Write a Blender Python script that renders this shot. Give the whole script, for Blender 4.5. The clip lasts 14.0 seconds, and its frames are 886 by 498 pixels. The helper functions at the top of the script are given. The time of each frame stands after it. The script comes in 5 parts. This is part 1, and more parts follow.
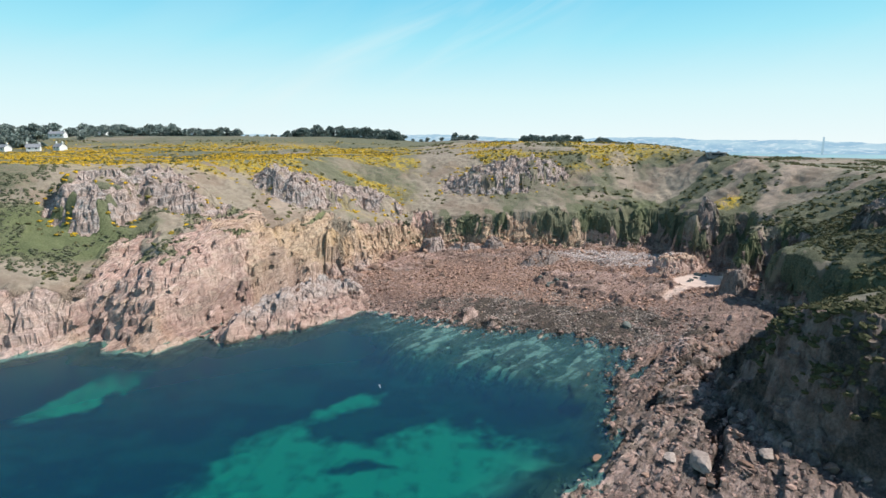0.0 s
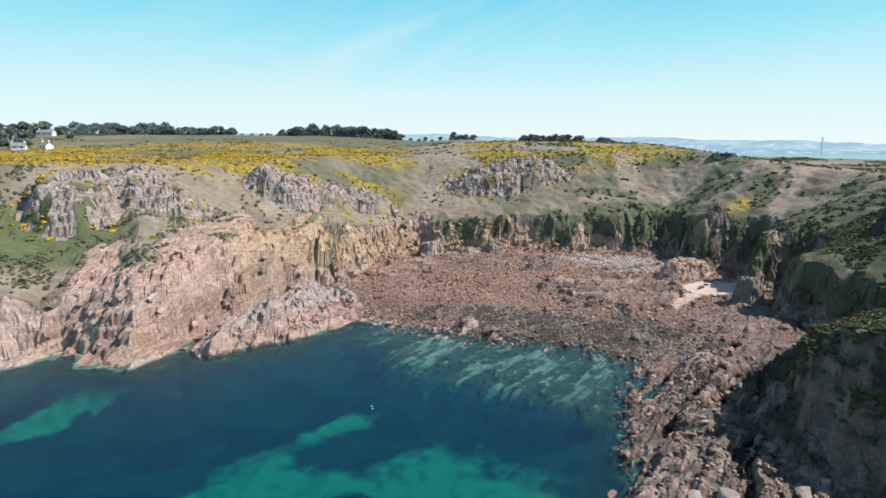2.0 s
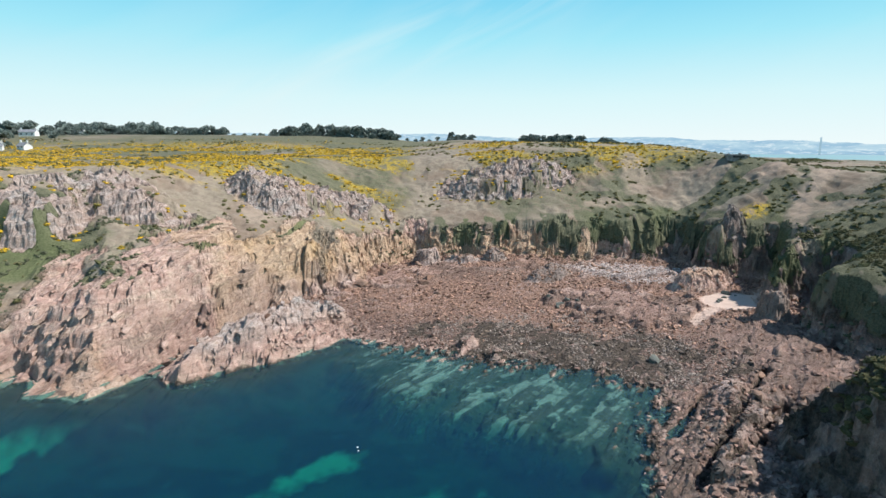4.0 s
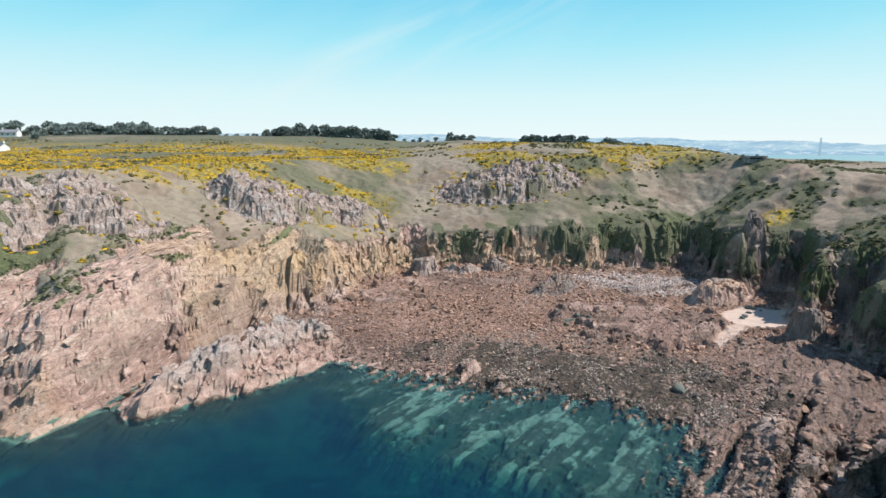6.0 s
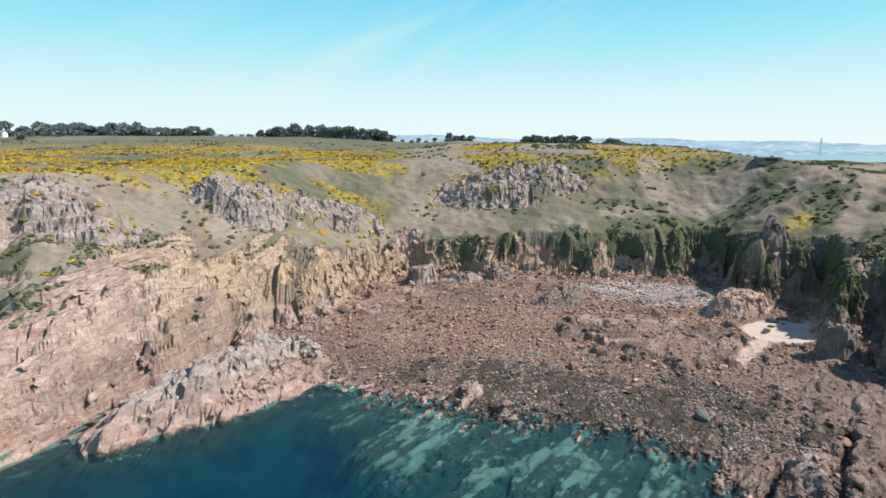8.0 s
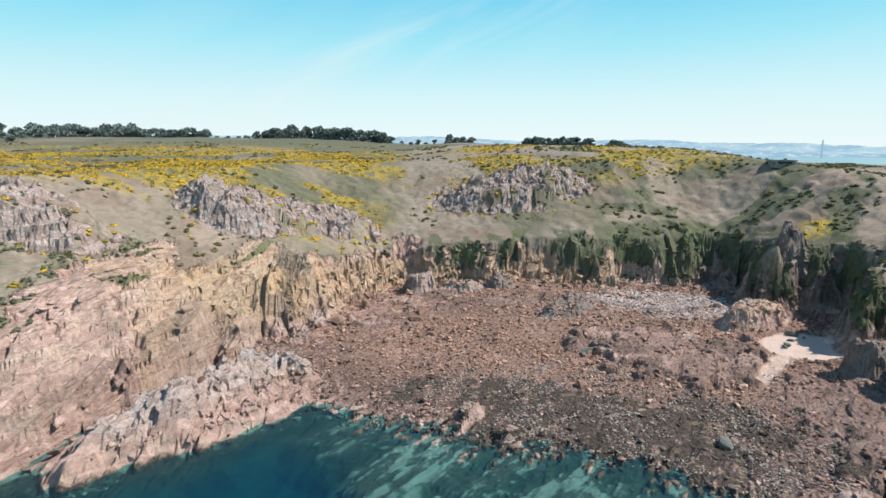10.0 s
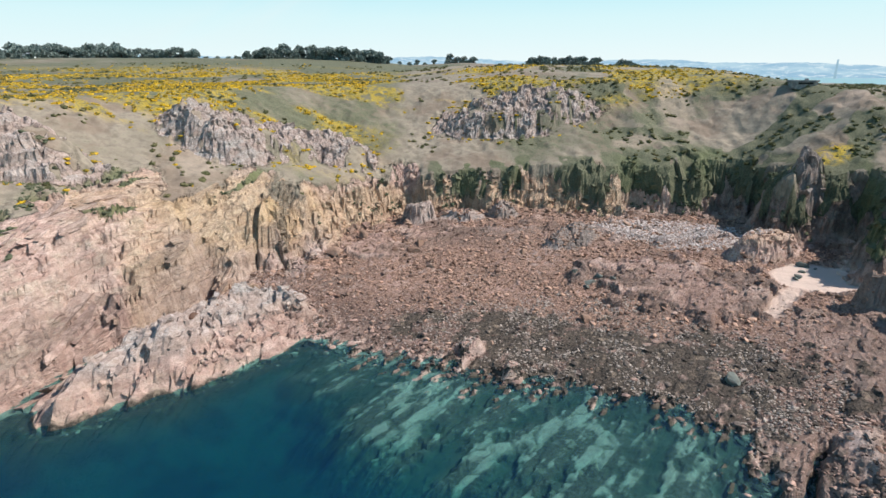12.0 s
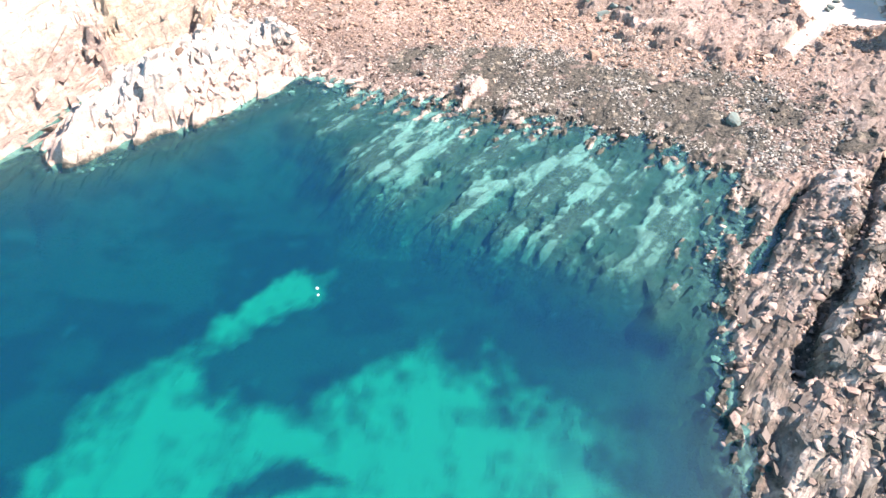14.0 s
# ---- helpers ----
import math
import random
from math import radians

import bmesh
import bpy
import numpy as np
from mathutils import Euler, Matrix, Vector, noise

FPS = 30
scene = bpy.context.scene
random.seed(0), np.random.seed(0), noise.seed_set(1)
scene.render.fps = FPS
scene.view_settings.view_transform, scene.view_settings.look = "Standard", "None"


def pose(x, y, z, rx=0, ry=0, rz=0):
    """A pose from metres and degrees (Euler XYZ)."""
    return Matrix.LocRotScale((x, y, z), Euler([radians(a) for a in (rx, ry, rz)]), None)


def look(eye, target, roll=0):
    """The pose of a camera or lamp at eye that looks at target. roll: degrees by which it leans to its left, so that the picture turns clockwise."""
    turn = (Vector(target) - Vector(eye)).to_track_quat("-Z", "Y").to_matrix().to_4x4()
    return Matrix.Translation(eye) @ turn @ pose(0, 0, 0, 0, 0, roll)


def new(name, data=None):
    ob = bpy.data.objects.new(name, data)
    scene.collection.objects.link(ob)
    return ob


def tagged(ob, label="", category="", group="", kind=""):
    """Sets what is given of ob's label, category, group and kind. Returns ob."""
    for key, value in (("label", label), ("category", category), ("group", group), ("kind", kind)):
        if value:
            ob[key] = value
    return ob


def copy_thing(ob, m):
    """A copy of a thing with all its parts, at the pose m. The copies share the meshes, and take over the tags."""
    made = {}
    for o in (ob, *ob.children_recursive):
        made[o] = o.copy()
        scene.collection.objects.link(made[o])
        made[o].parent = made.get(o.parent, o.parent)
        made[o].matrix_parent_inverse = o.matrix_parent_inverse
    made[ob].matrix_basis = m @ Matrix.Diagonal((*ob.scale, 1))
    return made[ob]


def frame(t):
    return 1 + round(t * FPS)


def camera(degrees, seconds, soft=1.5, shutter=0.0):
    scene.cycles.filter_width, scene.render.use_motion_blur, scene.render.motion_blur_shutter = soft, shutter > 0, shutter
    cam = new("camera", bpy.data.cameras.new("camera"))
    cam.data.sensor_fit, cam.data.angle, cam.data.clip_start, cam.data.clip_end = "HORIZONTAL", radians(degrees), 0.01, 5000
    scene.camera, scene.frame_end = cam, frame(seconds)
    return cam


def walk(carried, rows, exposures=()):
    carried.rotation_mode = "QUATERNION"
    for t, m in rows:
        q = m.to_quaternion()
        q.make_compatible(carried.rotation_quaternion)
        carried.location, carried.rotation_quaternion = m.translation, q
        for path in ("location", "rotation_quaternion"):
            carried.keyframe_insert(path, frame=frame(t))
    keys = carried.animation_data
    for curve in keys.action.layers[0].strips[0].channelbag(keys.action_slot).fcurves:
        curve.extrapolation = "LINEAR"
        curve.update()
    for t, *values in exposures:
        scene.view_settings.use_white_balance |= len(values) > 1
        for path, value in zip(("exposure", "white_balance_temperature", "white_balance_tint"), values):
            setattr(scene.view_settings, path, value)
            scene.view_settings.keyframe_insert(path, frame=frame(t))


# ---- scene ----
cam = camera(77.3, 14.0, soft=1.5)
METRES, EYE, TILT, LEAN, TURN = 68.0, 51.5, 4.1, 0.0, 0.0
ROWS = [
    (0.0, 0.0, 0.0, 0.0, -0.01, -14.69, 0.04),
    (0.5, 0.0, 0.0269, -0.0019, -0.02, -14.7, -0.0),
    (1.0, -0.0, 0.0608, -0.0038, -0.07, -14.72, -0.04),
    (1.5, 0.0004, 0.1002, -0.0061, -0.12, -14.73, -0.07),
    (2.0, 0.0004, 0.1443, -0.008, -0.17, -14.75, -0.1),
    (4.5, 0.0059, 0.4187, -0.0215, -0.43, -14.76, -0.16),
    (5.0, 0.007, 0.4766, -0.0257, -0.46, -14.74, -0.18),
    (5.5, 0.0082, 0.5365, -0.0276, -0.48, -14.72, -0.18),
    (6.0, 0.009, 0.5893, -0.0311, -0.52, -14.72, -0.15),
    (6.5, 0.01, 0.6371, -0.0349, -0.55, -14.7, -0.15),
    (7.0, 0.0116, 0.6868, -0.0358, -0.55, -14.71, -0.15),
    (7.5, 0.0127, 0.7269, -0.0383, -0.57, -14.69, -0.11),
    (8.0, 0.0137, 0.7608, -0.0405, -0.59, -14.67, -0.11),
    (10.5, 0.0216, 0.9296, -0.0502, -0.53, -14.44, -0.16),
    (11.0, 0.022, 0.9628, -0.0518, -0.53, -14.4, -0.16),
    (11.5, 0.024, 0.9786, -0.0583, -0.52, -15.32, -0.08),
    (12.0, 0.0243, 0.9838, -0.0601, -0.52, -22.15, 0.01),
    (12.5, 0.024, 0.9847, -0.0603, -0.52, -29.57, 0.01),
    (13.0, 0.0224, 0.9841, -0.0604, -0.55, -37.02, -0.04),
    (13.5, 0.0205, 0.9847, -0.0601, -0.56, -44.42, -0.1),
    (14.0, 0.0197, 0.9891, -0.0578, -0.55, -48.79, -0.15),
]
EXPOSURE = [(0.0, 0.36), (11.4, 0.35), (12.0, 0.36), (12.3, 0.55), (12.7, 1.05), (13.0, 1.32), (13.5, 1.63), (14.0, 1.85)]
walk(cam, [(t, pose(0, 0, EYE, TILT, LEAN, TURN) @ pose(METRES * x, METRES * y, METRES * z, 90 + pitch, roll, yaw)) for t, x, y, z, yaw, pitch, roll in ROWS], EXPOSURE)

# ---------- light ----------
SUN_AZ, SUN_EL = 91.0, 46.0          # degrees: from +y towards +x, and up
world = bpy.data.worlds.new("world")
scene.world = world
world.use_nodes = True
wn, wl = world.node_tree.nodes, world.node_tree.links
wn.clear()
w_out = wn.new("ShaderNodeOutputWorld")
w_bg = wn.new("ShaderNodeBackground")
w_sky = wn.new("ShaderNodeTexSky")
w_sky.sky_type = "NISHITA"
w_sky.sun_disc = False
w_sky.sun_elevation = radians(SUN_EL)
w_sky.sun_rotation = radians(SUN_AZ)
w_sky.air_density, w_sky.dust_density, w_sky.ozone_density = 1.0, 0.2, 2.0
w_bg.inputs["Strength"].default_value = 0.11
# thin cirrus: stretched noise on the direction of view
w_co = wn.new("ShaderNodeTexCoord")
w_map = wn.new("ShaderNodeMapping")
w_map.vector_type = "TEXTURE"
w_map.inputs["Rotation"].default_value = (0, radians(-26), 0)
w_map.inputs["Scale"].default_value = (0.6, 1.0, 0.11)
w_no = wn.new("ShaderNodeTexNoise")
w_no.inputs["Scale"].default_value, w_no.inputs["Detail"].default_value = 1.6, 5.0
w_no.inputs["Distortion"].default_value = 0.6
w_rp = wn.new("ShaderNodeValToRGB")
w_rp.color_ramp.elements[0].position, w_rp.color_ramp.elements[1].position = 0.45, 0.75
w_ml = wn.new("ShaderNodeMath")
w_ml.operation = "MULTIPLY"
w_ml.inputs[1].default_value = 0.6
w_mx = wn.new("ShaderNodeMixRGB")
w_mx.inputs["Color2"].default_value = (5.6, 6.5, 6.6, 1)
# haze whitens the low sky and leaves the high sky deep
w_sep = wn.new("ShaderNodeSeparateXYZ")
w_low = wn.new("ShaderNodeValToRGB")
for pos in (0.10, 0.19, 0.27):
    w_low.color_ramp.elements.new(pos)
for e, pos, c in zip(w_low.color_ramp.elements, (0.0, 0.08, 0.17, 0.26, 0.6), ((0.88, 0.98, 0.99), (0.70, 0.94, 0.98), (0.38, 0.82, 0.96), (0.17, 0.64, 0.90), (0.06, 0.22, 0.46))):
    e.position, e.color = pos, (*c, 1)
w_amt = wn.new("ShaderNodeMapRange")
w_amt.interpolation_type = "SMOOTHSTEP"
for key, v in (("From Min", 0.3), ("From Max", 0.7), ("To Min", 1.0), ("To Max", 0.35)):
    w_amt.inputs[key].default_value = v
w_gain = wn.new("ShaderNodeMixRGB")
w_gain.blend_type = "MULTIPLY"
w_gain.inputs["Fac"].default_value = 1.0
w_gain.inputs["Color2"].default_value = (7.0, 7.0, 7.0, 1)
w_haze = wn.new("ShaderNodeMixRGB")
wl.new(w_co.outputs["Generated"], w_map.inputs["Vector"])
wl.new(w_co.outputs["Generated"], w_sep.inputs["Vector"])
wl.new(w_sep.outputs["Z"], w_low.inputs["Fac"])
wl.new(w_sep.outputs["Z"], w_amt.inputs["Value"])
wl.new(w_low.outputs["Color"], w_gain.inputs["Color1"])
wl.new(w_map.outputs["Vector"], w_no.inputs["Vector"])
wl.new(w_no.outputs["Fac"], w_rp.inputs["Fac"])
w_turn = wn.new("ShaderNodeMapping")
w_turn.vector_type = "TEXTURE"
w_turn.inputs["Rotation"].default_value = (0, radians(-22), 0)
w_turn.inputs["Location"].default_value = (0.0, 0, 0.185)
w_axes = wn.new("ShaderNodeSeparateXYZ")
w_abs = wn.new("ShaderNodeMath")
w_abs.operation = "ABSOLUTE"
w_band = wn.new("ShaderNodeMapRange")
w_band.interpolation_type = "SMOOTHERSTEP"
for key, v in (("From Min", 0.0), ("From Max", 0.08), ("To Min", 1.0), ("To Max", 0.16)):
    w_band.inputs[key].default_value = v
w_mul = wn.new("ShaderNodeMath")
w_mul.operation = "MULTIPLY"
wl.new(w_co.outputs["Generated"], w_turn.inputs["Vector"])
wl.new(w_turn.outputs["Vector"], w_axes.inputs["Vector"])
wl.new(w_axes.outputs["Z"], w_abs.inputs[0])
wl.new(w_abs.outputs[0], w_band.inputs["Value"])
wl.new(w_rp.outputs["Color"], w_mul.inputs[0])
wl.new(w_band.outputs["Result"], w_mul.inputs[1])
wl.new(w_mul.outputs[0], w_ml.inputs[0])
wl.new(w_ml.outputs[0], w_mx.inputs["Fac"])
wl.new(w_sky.outputs["Color"], w_haze.inputs["Color1"])
wl.new(w_gain.outputs["Color"], w_haze.inputs["Color2"])
wl.new(w_amt.outputs["Result"], w_haze.inputs["Fac"])
wl.new(w_haze.outputs["Color"], w_mx.inputs["Color1"])
wl.new(w_mx.outputs["Color"], w_bg.inputs["Color"])
wl.new(w_bg.outputs["Background"], w_out.inputs["Surface"])

sun = new("sun", bpy.data.lights.new("sun", "SUN"))
sun.data.energy, sun.data.angle, sun.data.color = 5.0, radians(0.55), (1.0, 0.94, 0.87)
az, el = radians(SUN_AZ), radians(SUN_EL)
SUN_DIR = Vector((math.sin(az) * math.cos(el), math.cos(az) * math.cos(el), math.sin(el)))
sun.matrix_world = look(SUN_DIR * 300, (0, 0, 0))


# ---------- noise on arrays ----------
def hashed(i, j, seed):
    n = (i.astype(np.int64) * 374761393 + j.astype(np.int64) * 668265263 + seed * 974634777) & 0xFFFFFFFF
    n = ((n ^ (n >> 13)) * 1274126177) & 0xFFFFFFFF
    n = ((n ^ (n >> 16)) * 2246822519) & 0xFFFFFFFF
    return ((n ^ (n >> 15)) & 0xFFFFFF) / float(0x1000000)


def vnoise(x, y, seed=0):
    i, j = np.floor(x), np.floor(y)
    u, v = x - i, y - j
    u, v = u * u * u * (u * (u * 6 - 15) + 10), v * v * v * (v * (v * 6 - 15) + 10)
    a, b = hashed(i, j, seed), hashed(i + 1, j, seed)
    c, d = hashed(i, j + 1, seed), hashed(i + 1, j + 1, seed)
    return (a + (b - a) * u) * (1 - v) + (c + (d - c) * u) * v


def fbm(x, y, octaves=4, seed=0):
    total, amp, norm = 0.0, 1.0, 0.0
    for k in range(octaves):
        total = total + amp * vnoise(x + 17.3 * k, y - 9.1 * k, seed + k)
        norm += amp
        x, y, amp = x * 1.93 + y * 0.55, y * 1.93 - x * 0.55, amp * 0.5
    return total / norm


def cells(x, y, seed=0):
    """Worley cells: nearest and second distances, the cell's two indices and the offset to its centre."""
    i0, j0 = np.floor(x), np.floor(y)
    f1 = np.full(x.shape, 9.0)
    f2 = np.full(x.shape, 9.0)
    ci, cj = np.zeros(x.shape), np.zeros(x.shape)
    ox, oy = np.zeros(x.shape), np.zeros(x.shape)
    for di in (-1, 0, 1):
        for dj in (-1, 0, 1):
            i, j = i0 + di, j0 + dj
            dx = x - (i + hashed(i, j, seed))
            dy = y - (j + hashed(i, j, seed + 1))
            d = dx * dx + dy * dy
            near = d < f1
            f2 = np.where(near, f1, np.minimum(f2, d))
            f1 = np.where(near, d, f1)
            ci, cj = np.where(near, i, ci), np.where(near, j, cj)
            ox, oy = np.where(near, dx, ox), np.where(near, dy, oy)
    return np.sqrt(f1), np.sqrt(f2), ci, cj, ox, oy


def blocks(x, y, seed, tilt=1.0, crack=0.35):
    """Fractured rock: tilted facets, each at a height of its own, with cracks between them."""
    f1, f2, ci, cj, ox, oy = cells(x, y, seed)
    h = hashed(ci, cj, seed + 2) - 0.5
    h = h + tilt * ((hashed(ci, cj, seed + 3) - 0.5) * ox + (hashed(ci, cj, seed + 4) - 0.5) * oy)
    return h - crack * np.clip(1 - (f2 - f1) / 0.16, 0, 1)


def smooth(t):
    t = np.clip(t, 0, 1)
    return t * t * (3 - 2 * t)


# ---------- plan of the cove ----------
SHORE = [(-2600, 30), (-300, 95), (-160, 112), (-109, 129), (-93, 143), (-86, 133), (-73, 132), (-65, 147),
         (-57, 140), (-43, 151), (-32, 161), (-23, 170), (-14, 163), (-5, 159), (5, 158), (16, 153), (28, 149), (38, 146), (46, 138),
         (47, 130), (44, 123), (38, 114), (34.5, 104), (30.5, 95), (31, 87), (24, 80), (18, 73), (22, 52), (48, 22), (120, -60), (420, -260),
         (560, -60), (450, 150), (380, 320), (310, 520), (240, 720), (120, 1000), (-2600, 1700)]
FOOT = [(-2600, 40), (-300, 101), (-150, 116), (-112, 130), (-95, 143), (-84, 137), (-74, 134), (-67, 145), (-60, 163), (-53, 178),
        (-46, 188), (-36, 198), (-28, 208), (-22, 222), (-14, 237), (-5, 241), (26, 241), (48, 238), (66, 241), (83, 238), (95, 245), (98, 236), (91, 222),
        (98, 211), (106, 214), (115, 215), (112, 204), (103, 196), (98, 184), (104, 180), (116, 187), (114, 180), (103, 172), (95, 167), (95, 157), (101, 142), (99, 130), (82, 126), (67, 121),
        (55, 112), (52, 98), (52, 84), (62, 67), (86, 40), (140, -40), (420, -240), (540, -60), (435, 150), (365, 315), (297, 510),
        (228, 705), (110, 980), (-2600, 1660)]
# along the cliff: x, y, height of its foot, height of the face, width of the face, run of the slope above
ANCHORS = [(-150, 125, 1, 12, 8, 70), (-97, 143, 1, 11, 7, 60), (-74, 142, 1, 14, 15, 58), (-57, 168, 2, 22, 15, 62),
           (-43, 196, 5, 14, 12, 60), (-20, 226, 7, 12, 8, 60), (26, 241, 9, 11, 7, 60), (66, 240, 8, 13, 7, 62),
           (90, 232, 7, 15, 7.5, 42), (107, 206, 5, 19, 8, 40), (100, 188, 5, 14, 6.5, 55), (96, 168, 5, 15, 6, 50), (101, 138, 4, 12, 7, 50),
           (62, 113, 3, 14, 12, 75), (54, 88, 4, 21, 19, 70), (78, 45, 3, 18, 14, 60)]
# rocky knolls: x, y, half length, half width, turn, rise
KNOLLS = [(-112, 178, 11, 9, 20, 9), (-97, 193, 17, 8, 10, 6), (-62, 229, 12, 9, -10, 7), (-46, 240, 12, 8, 35, 5), (-30, 250, 9, 9, 0, 4),
          (32, 278, 26, 9, 8, 6.0), (107, 223, 4, 4, 0, 4), (140, 170, 14, 9, 30, 5), (89, 208, 10, 4.5, 22, 5.5),
          (92.6, 172.3, 3.4, 3.4, 0, 7), (40, 217, 8, 4, 30, 2.4), (-4.6, 235, 4, 4, 0, 4.5),
          (9, 235, 6, 3, 0, 2), (22, 237, 4, 3, 0, 2.6)]
# low ridges of rock on the shore: from, to, half width, rise
RIDGES = [(2, 153, 8, 163, 2.8, 2.6), (10.5, 147, 15, 154, 2.2, 2.3), (17.5, 144, 20, 149, 1.5, 1.6),
          (46, 100, 60, 128, 5.0, 1.6), (36, 121, 42, 131, 2.0, 1.4), (26, 84, 44, 90, 4.0, 1.2)]
# ravines cut into the cliff: from, to, half width, depth
RAVINES = [(79, 235, 86, 254, 3.4, 8), (-10, 240, -9, 249, 3.5, 8), (52, 238, 50, 247, 3.0, 6), (-36, 201, -41, 214, 2.6, 3.5)]
# narrow clefts along the beds of the eastern shore: from, to, half width, depth
CLEFTS = [(72, 140, 40, 100, 1.3, 2.4), (67, 124, 46, 102, 1.1, 2.2), (54, 131, 39, 111, 0.9, 1.5), (62, 108, 44, 84, 1.0, 1.8), (52, 92, 38, 73, 0.9, 1.6)]
# crest of the long shore ridge
CREST = [(-59, 142, 3.5), (-53, 149, 6.5), (-47, 156, 9.0), (-43, 163, 8.0), (-38, 170, 8.5), (-31, 175, 6.0)]
STRIKE = radians(52)


def strike_at(x):
    """The beds turn to the north on the western side."""
    return np.where(x < -32, STRIKE + radians(20), STRIKE)


def along_strike(x, y):
    c, s = np.cos(strike_at(x)), np.sin(strike_at(x))
    return x * c + y * s, -x * s + y * c


def outline_distance(x, y, points):
    """Signed distance to a closed outline, positive inside."""
    best = np.full(x.shape, 1e12)
    inside = np.zeros(x.shape, bool)
    for (ax, ay), (bx, by) in zip(points, points[1:] + points[:1]):
        ex, ey = bx - ax, by - ay
        t = np.clip(((x - ax) * ex + (y - ay) * ey) / (ex * ex + ey * ey), 0, 1)
        best = np.minimum(best, (x - ax - t * ex) ** 2 + (y - ay - t * ey) ** 2)
        if ay != by:
            inside ^= ((ay > y) != (by > y)) & (x < (bx - ax) * (y - ay) / (by - ay) + ax)
    return np.sqrt(best) * np.where(inside, 1, -1)


def ellipse(x, y, cx, cy, a, b, turn):
    c, s = math.cos(radians(turn)), math.sin(radians(turn))
    u, v = (x - cx) * c + (y - cy) * s, -(x - cx) * s + (y - cy) * c
    return np.sqrt((u / a) ** 2 + (v / b) ** 2)


def plateau(x, y):
    rise = 14 * smooth((y - 280) / 220) * smooth((90 - x) / 190)
    knoll = 2.5 * smooth((1.8 - ellipse(x, y, 146, 288, 56, 34, 10)) / 1.6)
    brow = 5.0 * smooth((x + 25) / 75) * smooth((178 - x) / 50) * smooth((y - 272) / 65)
    return 45.5 + brow + knoll + 2.5 * smooth((y - 300) / 60) * smooth((x + 30) / 50) + rise + 1.6 * (fbm(x / 60, y / 60, 3, 5) - 0.5) - 5 * smooth((x - 112) / 70)


def terrain(x, y):
    """Height of the ground and what covers it, at arrays of places."""
    wx = x + 5.0 * (fbm(x / 13, y / 13, 3, 11) - 0.5) + 1.6 * (vnoise(x / 2.7, y / 2.7, 14) - 0.5)
    wy = y + 5.0 * (fbm(x / 13 + 50, y / 13, 3, 12) - 0.5) + 1.6 * (vnoise(x / 2.7, y / 2.7, 15) - 0.5)
    far = smooth((np.hypot(x, y - 170) - 220) / 200)
    su, sv = along_strike(x, y)
    fingers = smooth((x + 30) / 12) * smooth((y - 118) / 8) * smooth((172 - y) / 8)
    dw = outline_distance(wx, wy, SHORE) + fingers * 9.0 * (fbm(su / 11, sv / 2.6, 3, 17) - 0.5)
    slabs = smooth((-40 - x) / 10) * smooth((x + 140) / 12) * smooth((200 - y) / 10)
    jut, chop = 5.0 - 3.8 * slabs - 2.0 * smooth((x - 70) / 15) - 2.5 * smooth((x - 45) / 6) * smooth((136 - y) / 8), 1.1 - 0.8 * slabs
    gx = wx + jut * blocks(x / 9, y / 9, 31, 0.5, 0) + chop * blocks(x / 3.5, y / 3.5, 33, 0.6, 0)
    gy = wy + jut * blocks(x / 9, y / 9, 35, 0.5, 0) + chop * blocks(x / 3.5, y / 3.5, 39, 0.6, 0)
    dc = outline_distance(gx, gy, FOOT)
    ds = outline_distance(wx, wy, FOOT)
    foot, face, wide, run, norm = 0.0, 0.0, 0.0, 0.0, 0.0
    for ax, ay, f, h, w, r in ANCHORS:
        k = 1.0 / (((x - ax) ** 2 + (y - ay) ** 2) + 60) ** 1.5
        foot, face, wide, run, norm = foot + k * f, face + k * h, wide + k * w, run + k * r, norm + k
    foot, face, wide, run = foot / norm, face / norm, wide / norm, run / norm
    top = plateau(x, y)
    # shore platform
    dwp, dcn = np.maximum(dw, 0), np.maximum(-dc, 0)
    shore = foot * (dwp / (dwp + dcn + 0.5)) ** 0.85
    shoal = smooth((1.25 - ellipse(wx, wy, 17, 139, 40, 27, -18)) / 0.7)
    shoal = np.maximum(shoal, 0.8 * smooth((1.2 - ellipse(wx, wy, 31, 116, 6, 12, -25)) / 0.7))
    shoal = np.maximum(shoal, 0.85 * smooth((1.2 - ellipse(wx, wy, -13, 156, 15, 11, 35)) / 0.7))
    bed = -0.2 - 5.8 * smooth(-dw / (20 + 34 * shoal - 3 * smooth((x - 16) / 8) * smooth((112 - y) / 8))) * (1 - 0.45 * shoal) - 1.5 * smooth((-dw - 30) / 120)
    base = np.where(dw > 0, shore, bed)
    # face and the slope above it
    cliff = smooth(dc / wide) * 0.9 + 0.1 * np.clip(dc / wide, 0, 1)
    steps = 2.5 + 3.0 * vnoise(x / 14, y / 14, 37)
    level = cliff * steps + vnoise(x / 5, y / 5, 38)
    ledge = (np.floor(level) + smooth(((level % 1.0) - 0.35) / 0.6) - vnoise(x / 5, y / 5, 38)) / steps
    cliff = np.where((cliff > 0) & (cliff < 1), np.clip(cliff + (0.55 - 0.5 * slabs) * (ledge - cliff), 0, 1), cliff)
    above = np.clip((ds - wide * 0.8) / run, 0, 1)
    above = above ** 0.9 * (1 - above) + smooth(above) * above
    base = base + np.where(dc > 0, face * cliff, 0)
    base = base + np.maximum(top - foot - face, 0) * above
    # knolls and ridges
    rocky = np.zeros(x.shape)
